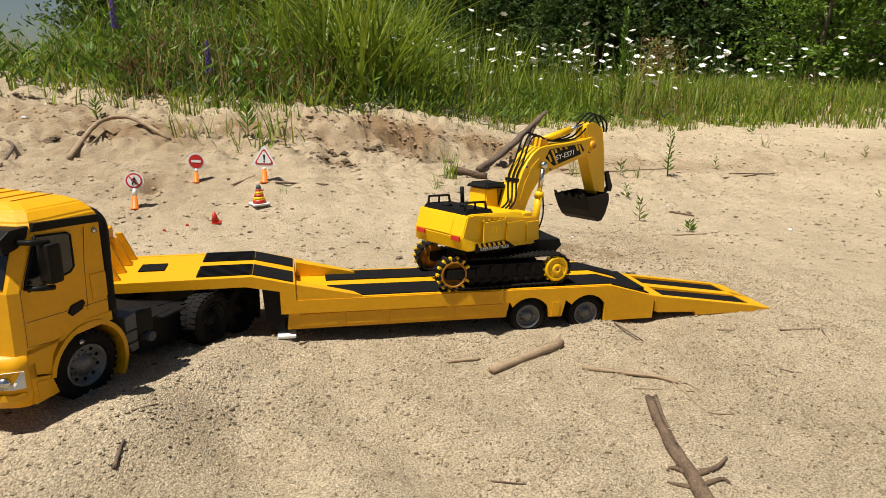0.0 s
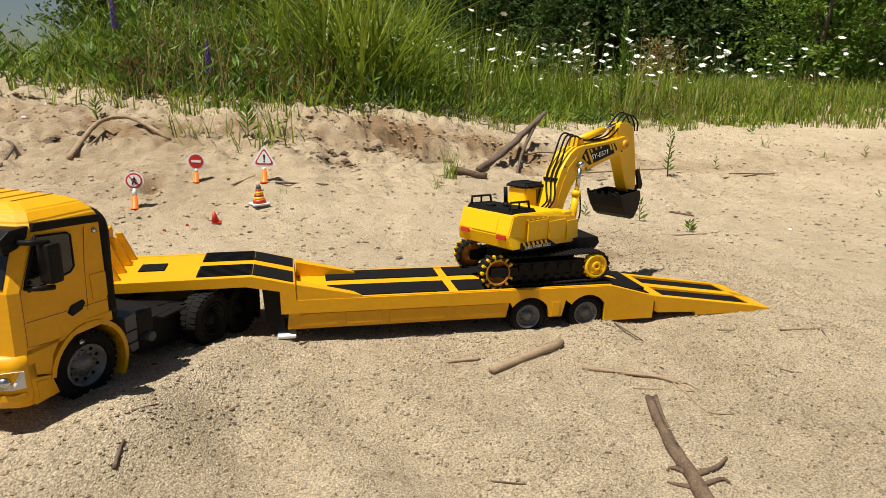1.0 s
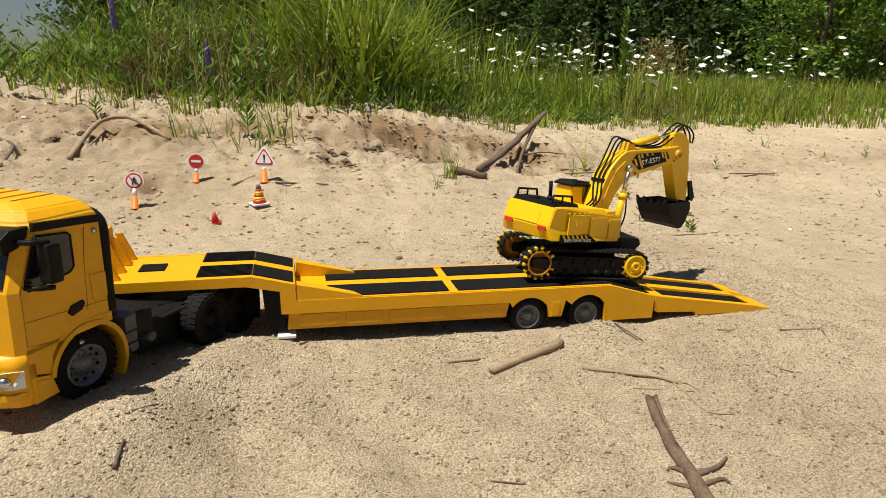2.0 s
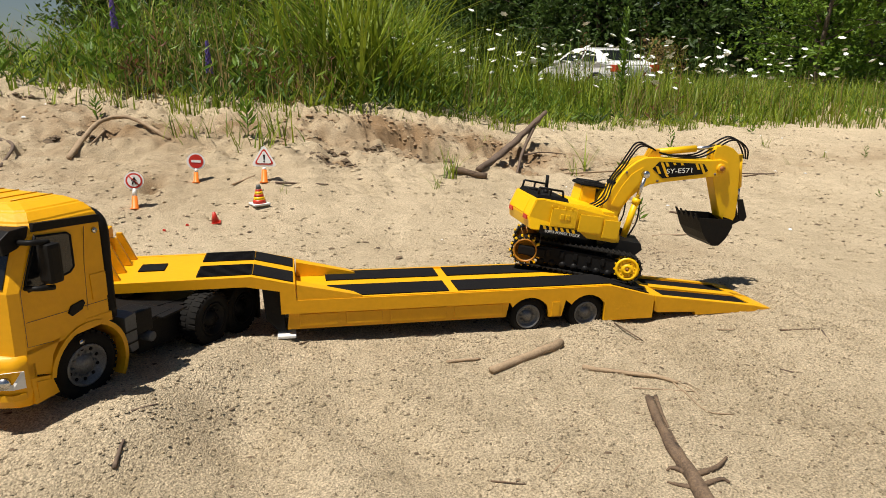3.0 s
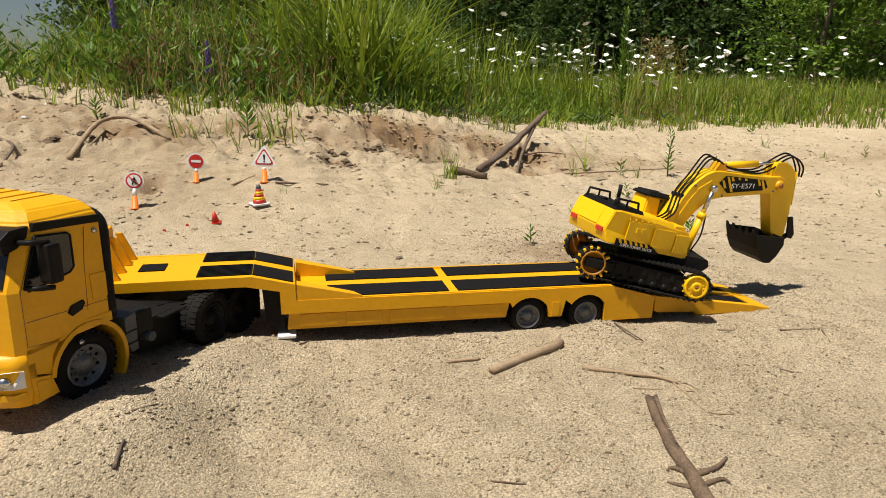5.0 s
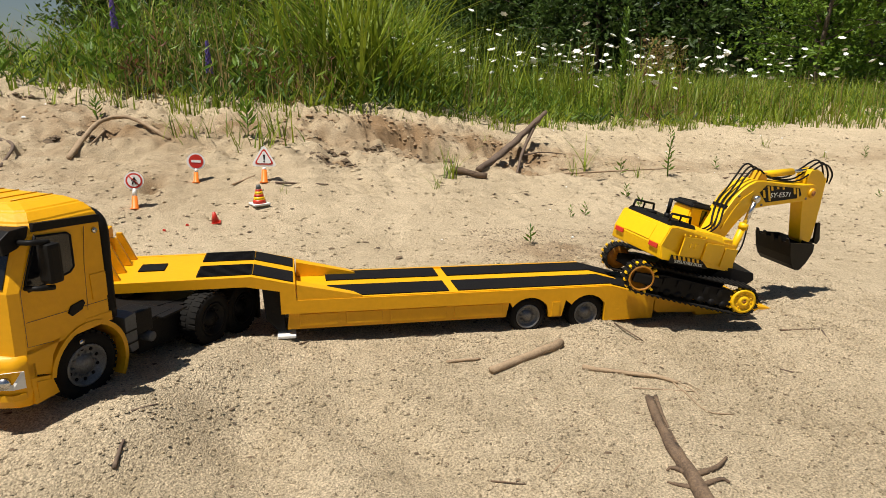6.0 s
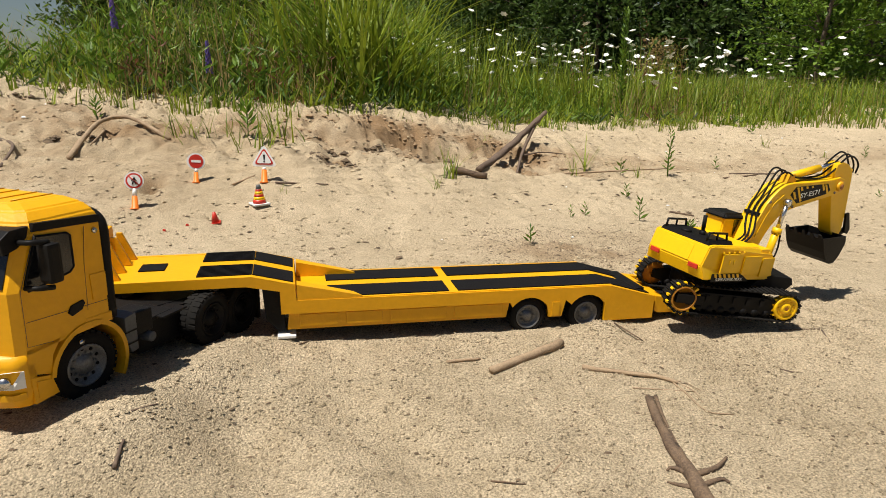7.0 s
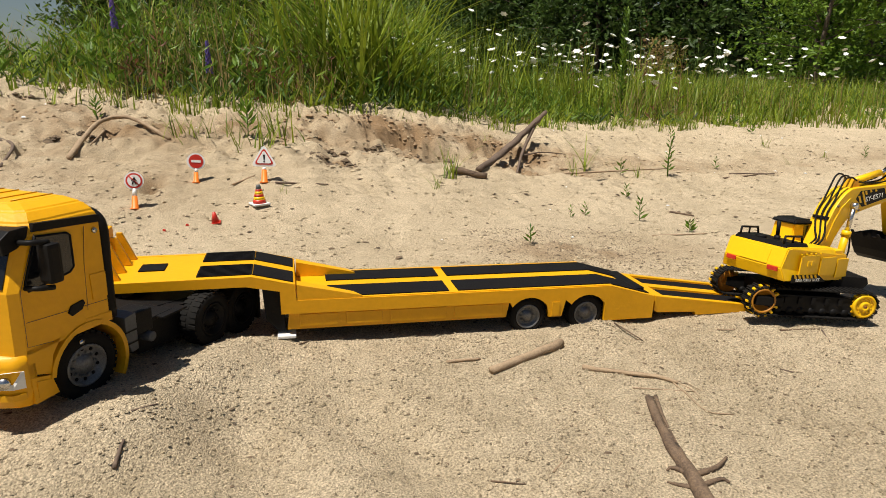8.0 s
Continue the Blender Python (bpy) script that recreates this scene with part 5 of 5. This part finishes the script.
for i, (p, h, n, s, kd) in enumerate((((1.234, 1.200), 0.165, 24, 0.011, "herb"), ((1.112, 1.192), 0.085, 9, 0.006, "tuft"), ((0.948, 1.286), 0.19, 7, 0.008, "tuft"), ((0.825, 1.125), 0.085, 8, 0.006, "tuft"), ((1.078, 1.262), 0.06, 8, 0.012, "herb"), ((0.381, 1.076), 0.14, 18, 0.012, "tuft"), ((0.298, 0.897), 0.055, 12, 0.008, "tuft"), ((0.895, 0.892), 0.045, 10, 0.008, "herb"), ((0.808, 0.661), 0.065, 10, 0.010, "herb"), ((0.891, 0.554), 0.03, 14, 0.009, "herb"), ((0.423, 0.480), 0.045, 12, 0.008, "herb"), ((0.631, 0.714), 0.035, 7, 0.006, "herb"), ((0.678, 0.724), 0.04, 7, 0.007, "herb"), ((-0.130, 0.822), 0.04, 6, 0.006, "tuft"), ((-0.433, 1.338), 0.13, 14, 0.05, "tuft"), ((-0.345, 1.315), 0.12, 12, 0.06, "tuft"), ((-0.256, 1.246), 0.15, 14, 0.06, "tuft"), ((-0.178, 1.208), 0.16, 20, 0.05, "tuft"), ((-0.714, 1.468), 0.09, 16, 0.012, "herb"), ((-0.144, 1.336), 0.16, 14, 0.02, "tuft"), ((1.557, 1.370), 0.05, 8, 0.008, "herb"), ((1.962, 1.418), 0.07, 6, 0.008, "tuft"), ((2.393, 1.469), 0.06, 8, 0.008, "herb"), ((2.212, 1.501), 0.06, 6, 0.008, "tuft"), ((2.079, 1.736), 0.08, 8, 0.01, "tuft"), ((1.840, 0.875), 0.03, 8, 0.006, "herb"), ((0.635, 1.515), 0.05, 8, 0.01, "tuft"), ((-0.232, 1.294), 0.10, 24, 0.02, "herb"), ((2.264, 2.050), 0.05, 14, 0.012, "herb"))):
    make_weed(*p, h, n, s, 60 + i, kd)


def make_flowers():
    """White umbels and daisies on thin stalks over the meadow."""
    rng = random.Random(77)
    head = B()
    n = 12
    c = head.verts.new((0, 0, 0.004))
    rim = [head.verts.new(((0.020 if i % 2 else 0.013) * math.cos(math.tau * i / n), (0.020 if i % 2 else 0.013) * math.sin(math.tau * i / n), 0.0)) for i in range(n)]
    low = head.verts.new((0, 0, -0.006))
    for i in range(n):
        head.faces.new((c, rim[i], rim[(i + 1) % n]))
        head.faces.new((low, rim[(i + 1) % n], rim[i]))
    hm = mesh_of("flower_head", head, PETAL)
    for i in range(360):
        u = rng.gauss(0.42, 0.30)
        d = rng.uniform(3.1, 5.6)
        az = radians(16 + 33 * u + rng.uniform(-3, 3))
        x, y = EYE.translation.x + d * math.sin(az), EYE.translation.y + d * math.cos(az)
        if y < grass_edge(x) + 0.25:
            continue
        h = rng.uniform(0.16, 0.40) + 0.20 * rng.random() ** 2
        f = thing("wild_flower", "white wild flower on a thin green stalk", "flower", Matrix.Translation((x, y, land(x, y) - 0.01)), "white flowers in the meadow")
        top = Vector((rng.gauss(0, 0.03), rng.gauss(0, 0.03), h))
        part("stalk", tube(B(), [(0, 0, 0), (top.x * 0.4, top.y * 0.3, h * 0.5), top], 0.0016, 5, 0.001), LEAF, f)
        s = rng.uniform(0.6, 1.5)
        hd = part("flower_head", hm, None, f, "white flower head", Matrix.Translation(top) @ pose(0, 0, 0, rng.uniform(-35, 35), rng.uniform(-30, 30), 0))
        hd.scale = (s, s, s * 1.2)
    for x, y, h in ((-0.15, 2.2, 0.66), (0.75, 2.35, 0.60), (0.85, 2.5, 0.50), (0.9, 2.7, 0.64), (1.0, 2.5, 0.40), (0.7, 2.6, 0.72), (-0.75, 2.3, 0.42)):
        f = thing("wild_flower", "white wild flower on a tall green stalk", "flower", Matrix.Translation((x, y, land(x, y) - 0.01)), "white flowers in the meadow")
        part("stalk", tube(B(), [(0, 0, 0), (0.01, 0, h * 0.5), (0.0, 0, h)], 0.002, 5, 0.001), LEAF, f)
        part("flower_head", hm, None, f, "white flower head", pose(0, 0, h, 25, 10, 0))
    for x, y, h in ((-0.78, 2.15, 0.36), (-0.42, 2.1, 0.22)):
        f = thing("lupin", "purple flower spike among the grass", "flower", Matrix.Translation((x, y, land(x, y))), "purple flower spikes")
        part("stalk", tube(B(), [(0, 0, 0), (0, 0, h)], 0.003, 6, 0.002), LEAF, f)
        bm = B()
        for i in range(46):
            a, t = i * 2.4, i / 46
            q = box(B(), -0.005, 0.005, -0.004, 0.004, -0.004, 0.004)
            q.transform(Matrix.Translation((0.010 * (1.1 - t) * math.cos(a), 0.010 * (1.1 - t) * math.sin(a), h - 0.11 + 0.13 * t)) @ Matrix.Rotation(a, 4, "Z"))
            tm = bpy.data.meshes.new("t")
            q.to_mesh(tm)
            bm.from_mesh(tm)
            bpy.data.meshes.remove(tm)
            q.free()
        part("blossom", bm, PURPLE, f, "purple blossom")
    # one tall leafy spike over the meadow
    make_weed(1.87, 2.75, 0.62, 120, 0.020, 91)


make_flowers()


# ---- trees and bushes ----
ROAD_AT, ROAD_WAY = Vector((10.08, 15.95, -0.305)), Vector((math.cos(radians(99.7)), math.sin(radians(99.7)), 0))
BARK = mat("bark", (0.14, 0.10, 0.075), 0.9, rgb2=(0.06, 0.045, 0.035), size=6, bump=0.02, bump_size=14)


def make_tree(label, tall, spread, low, leaves, size, leaf, seed, trunk_r, m, category="tree", name="tree", group="trees along the road"):
    rng = random.Random(seed)
    t = thing(name, label, category, m, group)
    bm = B()
    tube(bm, curve([(0, 0, -0.2), (rng.gauss(0, 0.1), rng.gauss(0, 0.1), tall * 0.45), (rng.gauss(0, 0.2), rng.gauss(0, 0.2), tall * 0.92)], 4), trunk_r, 8, trunk_r * 0.25, 0.08, rng)
    tips = []
    for i in range(26):
        z = tall * (low + (0.97 - low) * i / 26)
        a = i * 2.4 + rng.uniform(-0.4, 0.4)
        r = spread * (0.55 + 0.6 * math.sin(math.pi * min(1, (z / tall - low) / (1 - low) * 0.85 + 0.12))) * rng.uniform(0.55, 1.1)
        e = Vector((math.cos(a) * r, math.sin(a) * r, z + r * rng.uniform(-0.05, 0.35)))
        tube(bm, [(0, 0, z - 0.1 * r), e * 0.55 + Vector((0, 0, z * 0.45)) , e], trunk_r * 0.28, 5, trunk_r * 0.06)
        tips.append(((0, 0, z), e, r))
    part("trunk", bm, BARK, t)
    vs, fs = [], []
    for _ in range(leaves // 9):
        b, e, r = rng.choice(tips)
        c = Vector(b).lerp(e, rng.uniform(0.35, 1.05)) + Vector((rng.gauss(0, 0.16), rng.gauss(0, 0.16), rng.gauss(0, 0.13))) * r
        for _ in range(9):
            leafq(vs, fs, c + Vector((rng.gauss(0, 1), rng.gauss(0, 1), rng.gauss(0, 0.6))) * size * 1.7, size * rng.uniform(0.6, 1.3), rng)
    me = bpy.data.meshes.new("crown")
    me.from_pydata(vs, [], fs)
    me.materials.append(leaf)
    part("crown", me, None, t)
    return t


def plant_trees():
    rng = random.Random(5)
    far = lambda x, y, s, a: Matrix.Translation((x, y, -0.37)) @ Matrix.Rotation(a, 4, "Z")
    kinds = [make_tree("dark green roadside tree with a bare lower trunk", 9.0, 2.0, 0.06, 5200, 0.17, LEAF_DARK, 101, 0.13, far(14.5, 66, 1, 0)),
             make_tree("dark green roadside tree with low branches", 7.5, 2.2, 0.02, 5600, 0.16, LEAF_DARK, 102, 0.10, far(12.5, 70, 1, 1)),
             make_tree("slim dark green pine-like tree", 10.5, 1.5, 0.10, 4600, 0.15, LEAF_DARK, 103, 0.11, far(9.5, 95, 1, 2))]
    for row, (dx, y0, y1, step) in enumerate(((5.2, 9, 60, 2.0), (8.0, 9, 64, 2.3), (11.5, 10, 64, 2.8))):
        y = y0
        while y < y1:
            x = ROAD_AT.x + (y - ROAD_AT.y) * ROAD_WAY.x / ROAD_WAY.y + dx + rng.uniform(-0.9, 0.9)
            copy_thing(kinds[rng.randrange(3)], far(x, y + rng.uniform(-0.6, 0.6), 1, rng.uniform(0, 6)))
            y += step * rng.uniform(0.7, 1.3)
    for i in range(30):
        az, d = radians(-15.0 + 21 * (i + 0.5) / 30), rng.uniform(34, 44)
        copy_thing(kinds[rng.randrange(3)], far(d * math.sin(az), d * math.cos(az), 1, rng.uniform(0, 6)))
    b1 = make_tree("bright green leafy bush at the edge of the meadow", 2.9, 0.80, 0.04, 5600, 0.042, LEAF, 111, 0.035, far(5.75, 5.45, 1, 0), "bush", "bush", "bushes by the meadow")
    for x, y, a in ((6.6, 5.1, 2), (6.35, 6.05, 4), (7.0, 6.0, 1)):
        copy_thing(b1, far(x, y, 1, a))
    make_tree("low brown-green scrub under the trees", 1.9, 1.0, 0.02, 1500, 0.07, GRASS_DRY, 112, 0.02, far(13.6, 21.0, 1, 0), "bush", "scrub", "scrub under the trees")


plant_trees()


# ---- road and car ----
def make_road():
    d, c = ROAD_WAY, Vector((ROAD_AT.x, ROAD_AT.y, 0))
    s = Vector((d.y, -d.x, 0))
    rows = []
    for t in np.linspace(-90, 130, 45):
        p = c + d * float(t)
        rows.append([p + s * w + Vector((0, 0, h)) for w, h in ((-2.7, -0.45), (-2.6, -0.335), (0, -0.305), (2.6, -0.335), (2.7, -0.45))])
    bm = loft(B(), rows)
    m = mat("asphalt", (0.055, 0.055, 0.056), 0.9, rgb2=(0.085, 0.082, 0.078), size=2, bump=0.004, bump_size=60)
    solid("road", bm, m, "grey asphalt road behind the meadow", "road", kind="structure")


make_road()


def make_car():
    """Frame: x ahead, y to its left, origin on the road under its middle."""
    c = thing("sedan_car", "white saloon car driving along the road", "car")
    PAINT = mat("white_car_paint", (0.80, 0.80, 0.80), 0.25, vary=0.04, size=2, coat=0.6)
    def rows(prof, half):
        return [[(x, s * half(x, z), z) for x, z in prof] for s in (-1, 1)]
    low = [(-2.20, 0.32), (-2.24, 0.55), (-2.22, 0.88), (-2.05, 0.98), (-1.45, 1.00), (0.75, 0.96), (1.60, 0.84), (2.10, 0.68), (2.22, 0.50), (2.18, 0.28), (1.75, 0.22), (-1.80, 0.22)]
    hw = lambda x, z: 0.86 - 0.10 * ease(1.2, 2.3, abs(x)) - 0.05 * ease(0.75, 1.0, z) - 0.05 * (1 - ease(0.2, 0.45, z))
    bm = slab(B(), *rows(low, hw))
    bmesh.ops.bevel(bm, geom=bm.edges[:], offset=0.05, segments=2, affect="EDGES")
    body = part("body", bm, PAINT, c, "white car body")
    top = [(-1.85, 0.96), (-1.05, 1.36), (-0.55, 1.44), (0.15, 1.43), (0.50, 1.34), (1.15, 0.94)]
    th = lambda x, z: 0.80 - 0.22 * ease(0.95, 1.45, z)
    bm = slab(B(), *rows(top, th))
    bmesh.ops.bevel(bm, geom=bm.edges[:], offset=0.04, segments=2, affect="EDGES")
    part("roof", bm, PAINT, c, "white car roof")
    for s in (-1, 1):
        for pts in ([(-1.28, 1.02), (-1.05, 1.26), (-0.62, 1.35), (-0.52, 1.35), (-0.50, 1.02)], [(-0.42, 1.02), (-0.44, 1.35), (0.12, 1.35), (0.42, 1.26), (0.82, 1.00)]):
            part("side_window", slab(B(), [(x, s * (th(x, z) + 0.012), z) for x, z in pts], [(x, s * (th(x, z) - 0.03), z) for x, z in pts]), DARK_GLASS, c, "dark side window")
        part("door_seam", box(B(), -0.48, -0.465, min(s * 0.85, s * 0.866), max(s * 0.85, s * 0.866), 0.35, 0.96), BLACK, c)
        part("door_handle", box(B(), -0.75, -0.58, min(s * 0.85, s * 0.885), max(s * 0.85, s * 0.885), 0.82, 0.85, 0.008), PAINT, c)
        part("tail_light", box(B(), -2.25, -1.98, min(s * 0.50, s * 0.80), max(s * 0.50, s * 0.80), 0.70, 0.90, 0.02), RED, c, "red tail light")
        part("wing_mirror", box(B(), 0.62, 0.78, min(s * 0.82, s * 1.0), max(s * 0.82, s * 1.0), 0.94, 1.06, 0.03), PAINT, c)
        for x in (-1.33, 1.33):
            part("wheel_arch", disc(B(), 0.36, s * 0.60, s * 0.862, x, 0.33, 24), BLACK, c)
            w = part("wheel", lathe(B(), [(0.20, 0.0), (0.29, -0.01), (0.315, 0.02), (0.315, 0.18), (0.20, 0.19)], 28), RUBBER, c, "black tyre", pose(x, s * 0.872, 0.315, 0, 0, 0 if s < 0 else 180))
            part("hub_cap", lathe(B(), [(0.21, 0.01), (0.19, 0.0), (0.08, 0.03), (0.001, 0.02), (0.001, 0.1), (0.21, 0.1)], 20), RIM, w, "silver hub cap")
    part("rear_window", slab(B(), [(-1.72, -0.62, 1.045), (-1.12, -0.54, 1.345), (-1.12, 0.54, 1.345), (-1.72, 0.62, 1.045)], [(-1.66, -0.62, 1.02), (-1.06, -0.54, 1.32), (-1.06, 0.54, 1.32), (-1.66, 0.62, 1.02)]), DARK_GLASS, c, "dark rear window")
    part("windscreen", slab(B(), [(0.56, -0.56, 1.33), (1.10, -0.66, 1.00), (1.10, 0.66, 1.00), (0.56, 0.56, 1.33)], [(0.50, -0.56, 1.30), (1.04, -0.66, 0.97), (1.04, 0.66, 0.97), (0.50, 0.56, 1.30)]), DARK_GLASS, c, "dark windscreen")
    part("number_plate", box(B(), -2.262, -2.235, -0.26, 0.26, 0.66, 0.77, 0.004), WHITE, c, "plain pale number plate")
    part("rear_bumper", box(B(), -2.28, -2.10, -0.76, 0.76, 0.30, 0.50, 0.04), PAINT, c)
    return c


CAR = make_car()


# ---- movement ----
# seconds; in the trailer's frame: place of the excavator, lean, pitch, heading; slew of its upper body
DRIVE = (
    (0.0, 0.1951, 0.0712, 0.0254, -2.0, 0.4, 4.3, 24.7),
    (0.5, 0.2256, 0.0753, 0.0256, -2.0, 0.5, 4.5, 24.5),
    (1.0, 0.2649, 0.0801, 0.0241, -1.7, -0.2, 4.2, 25.2),
    (1.5, 0.2834, 0.0777, 0.0257, -1.9, -0.8, 4.0, 25.3),
    (1.7, 0.3098, 0.0816, 0.0241, -2.2, 0.5, 4.6, 24.0),
    (2.8, 0.3612, 0.1180, 0.0256, -2.2, 10.4, -21.8, 20.2),
    (3.0, 0.3627, 0.1245, 0.0213, -2.8, 6.6, -22.7, 20.8),
    (3.5, 0.3937, 0.1148, 0.0195, -2.8, 3.9, -23.5, 22.1),
    (4.0, 0.4288, 0.0736, 0.0187, -3.6, 13.9, -26.6, 21.8),
    (4.5, 0.4348, 0.0785, 0.0166, -3.0, 12.4, -27.6, 21.9),
    (4.7, 0.4361, 0.0696, 0.0165, -1.7, 11.2, -22.1, 20.5),
    (5.8, 0.4659, 0.0248, 0.0102, -1.2, 11.3, -10.9, 24.6),
    (6.0, 0.4921, 0.0148, 0.0052, 0.2, 11.6, -11.4, 24.0),
    (6.5, 0.5468, 0.0074, -0.0108, 2.0, 5.7, -11.0, 24.9),
    (7.0, 0.5506, -0.0049, -0.0101, 2.4, 5.4, -8.4, 23.3),
    (7.5, 0.6408, 0.0047, -0.0192, 0.0, 3.1, -10.1, 24.4),
    (8.0, 0.6992, -0.0041, -0.0240, -2.3, 2.3, -10.9, 24.4),
)


def drive_at(t):
    for a, b in zip(DRIVE, DRIVE[1:]):
        if t <= b[0]:
            k = (t - a[0]) / (b[0] - a[0])
            return [p + (q - p) * k for p, q in zip(a, b)]
    return list(DRIVE[-1])


def motions():
    walk(EX, [(r[0], TR @ pose(*r[1:7])) for r in DRIVE])
    walk(UP, [(r[0], pose(0, 0, 0, 0, 0, r[7])) for r in DRIVE])
    road = lambda t: Matrix.Translation(ROAD_AT + ROAD_WAY * 14.5 * (t - 2.8)) @ pose(0, 0, 0, 0, 0, 99.7)
    walk(CAR, [(float(t), road(t)) for t in range(9)])
    clock = [i / 10 for i in range(81)]
    way, last, gone = [], None, 0.0
    for t in clock:
        r = drive_at(t)
        p = Vector((r[1], r[2], r[3]))
        h = radians(r[6])
        if last is not None:
            gone += (p - last).dot(Vector((math.cos(h), math.sin(h), 0)))
        last = p
        way.append(gone)
    for ob, s in TURNING:
        base = ob.matrix_basis.copy()
        walk(ob, [(t, base @ Matrix.Rotation(-s * d / 0.0225, 4, "Y")) for t, d in zip(clock, way)])
    for shoes, y, r, l in ex_tracks:
        total = 4 * l + math.tau * r
        for i, ob in enumerate(shoes):
            rows = []
            for t, d in zip(clock, way):
                q = (d + i * total / len(shoes)) % total
                if q < 2 * l:
                    m = pose(-l + q, y, r)
                elif q < 2 * l + math.pi * r:
                    a = (q - 2 * l) / r
                    m = pose(l + r * math.sin(a), y, r * math.cos(a), 0, math.degrees(a), 0)
                elif q < 4 * l + math.pi * r:
                    m = pose(l - (q - 2 * l - math.pi * r), y, -r, 0, 180, 0)
                else:
                    a = math.pi + (q - 4 * l - math.pi * r) / r
                    m = pose(-l + r * math.sin(a), y, r * math.cos(a), 0, math.degrees(a), 0)
                rows.append((t, m))
            walk(ob, rows)


motions()
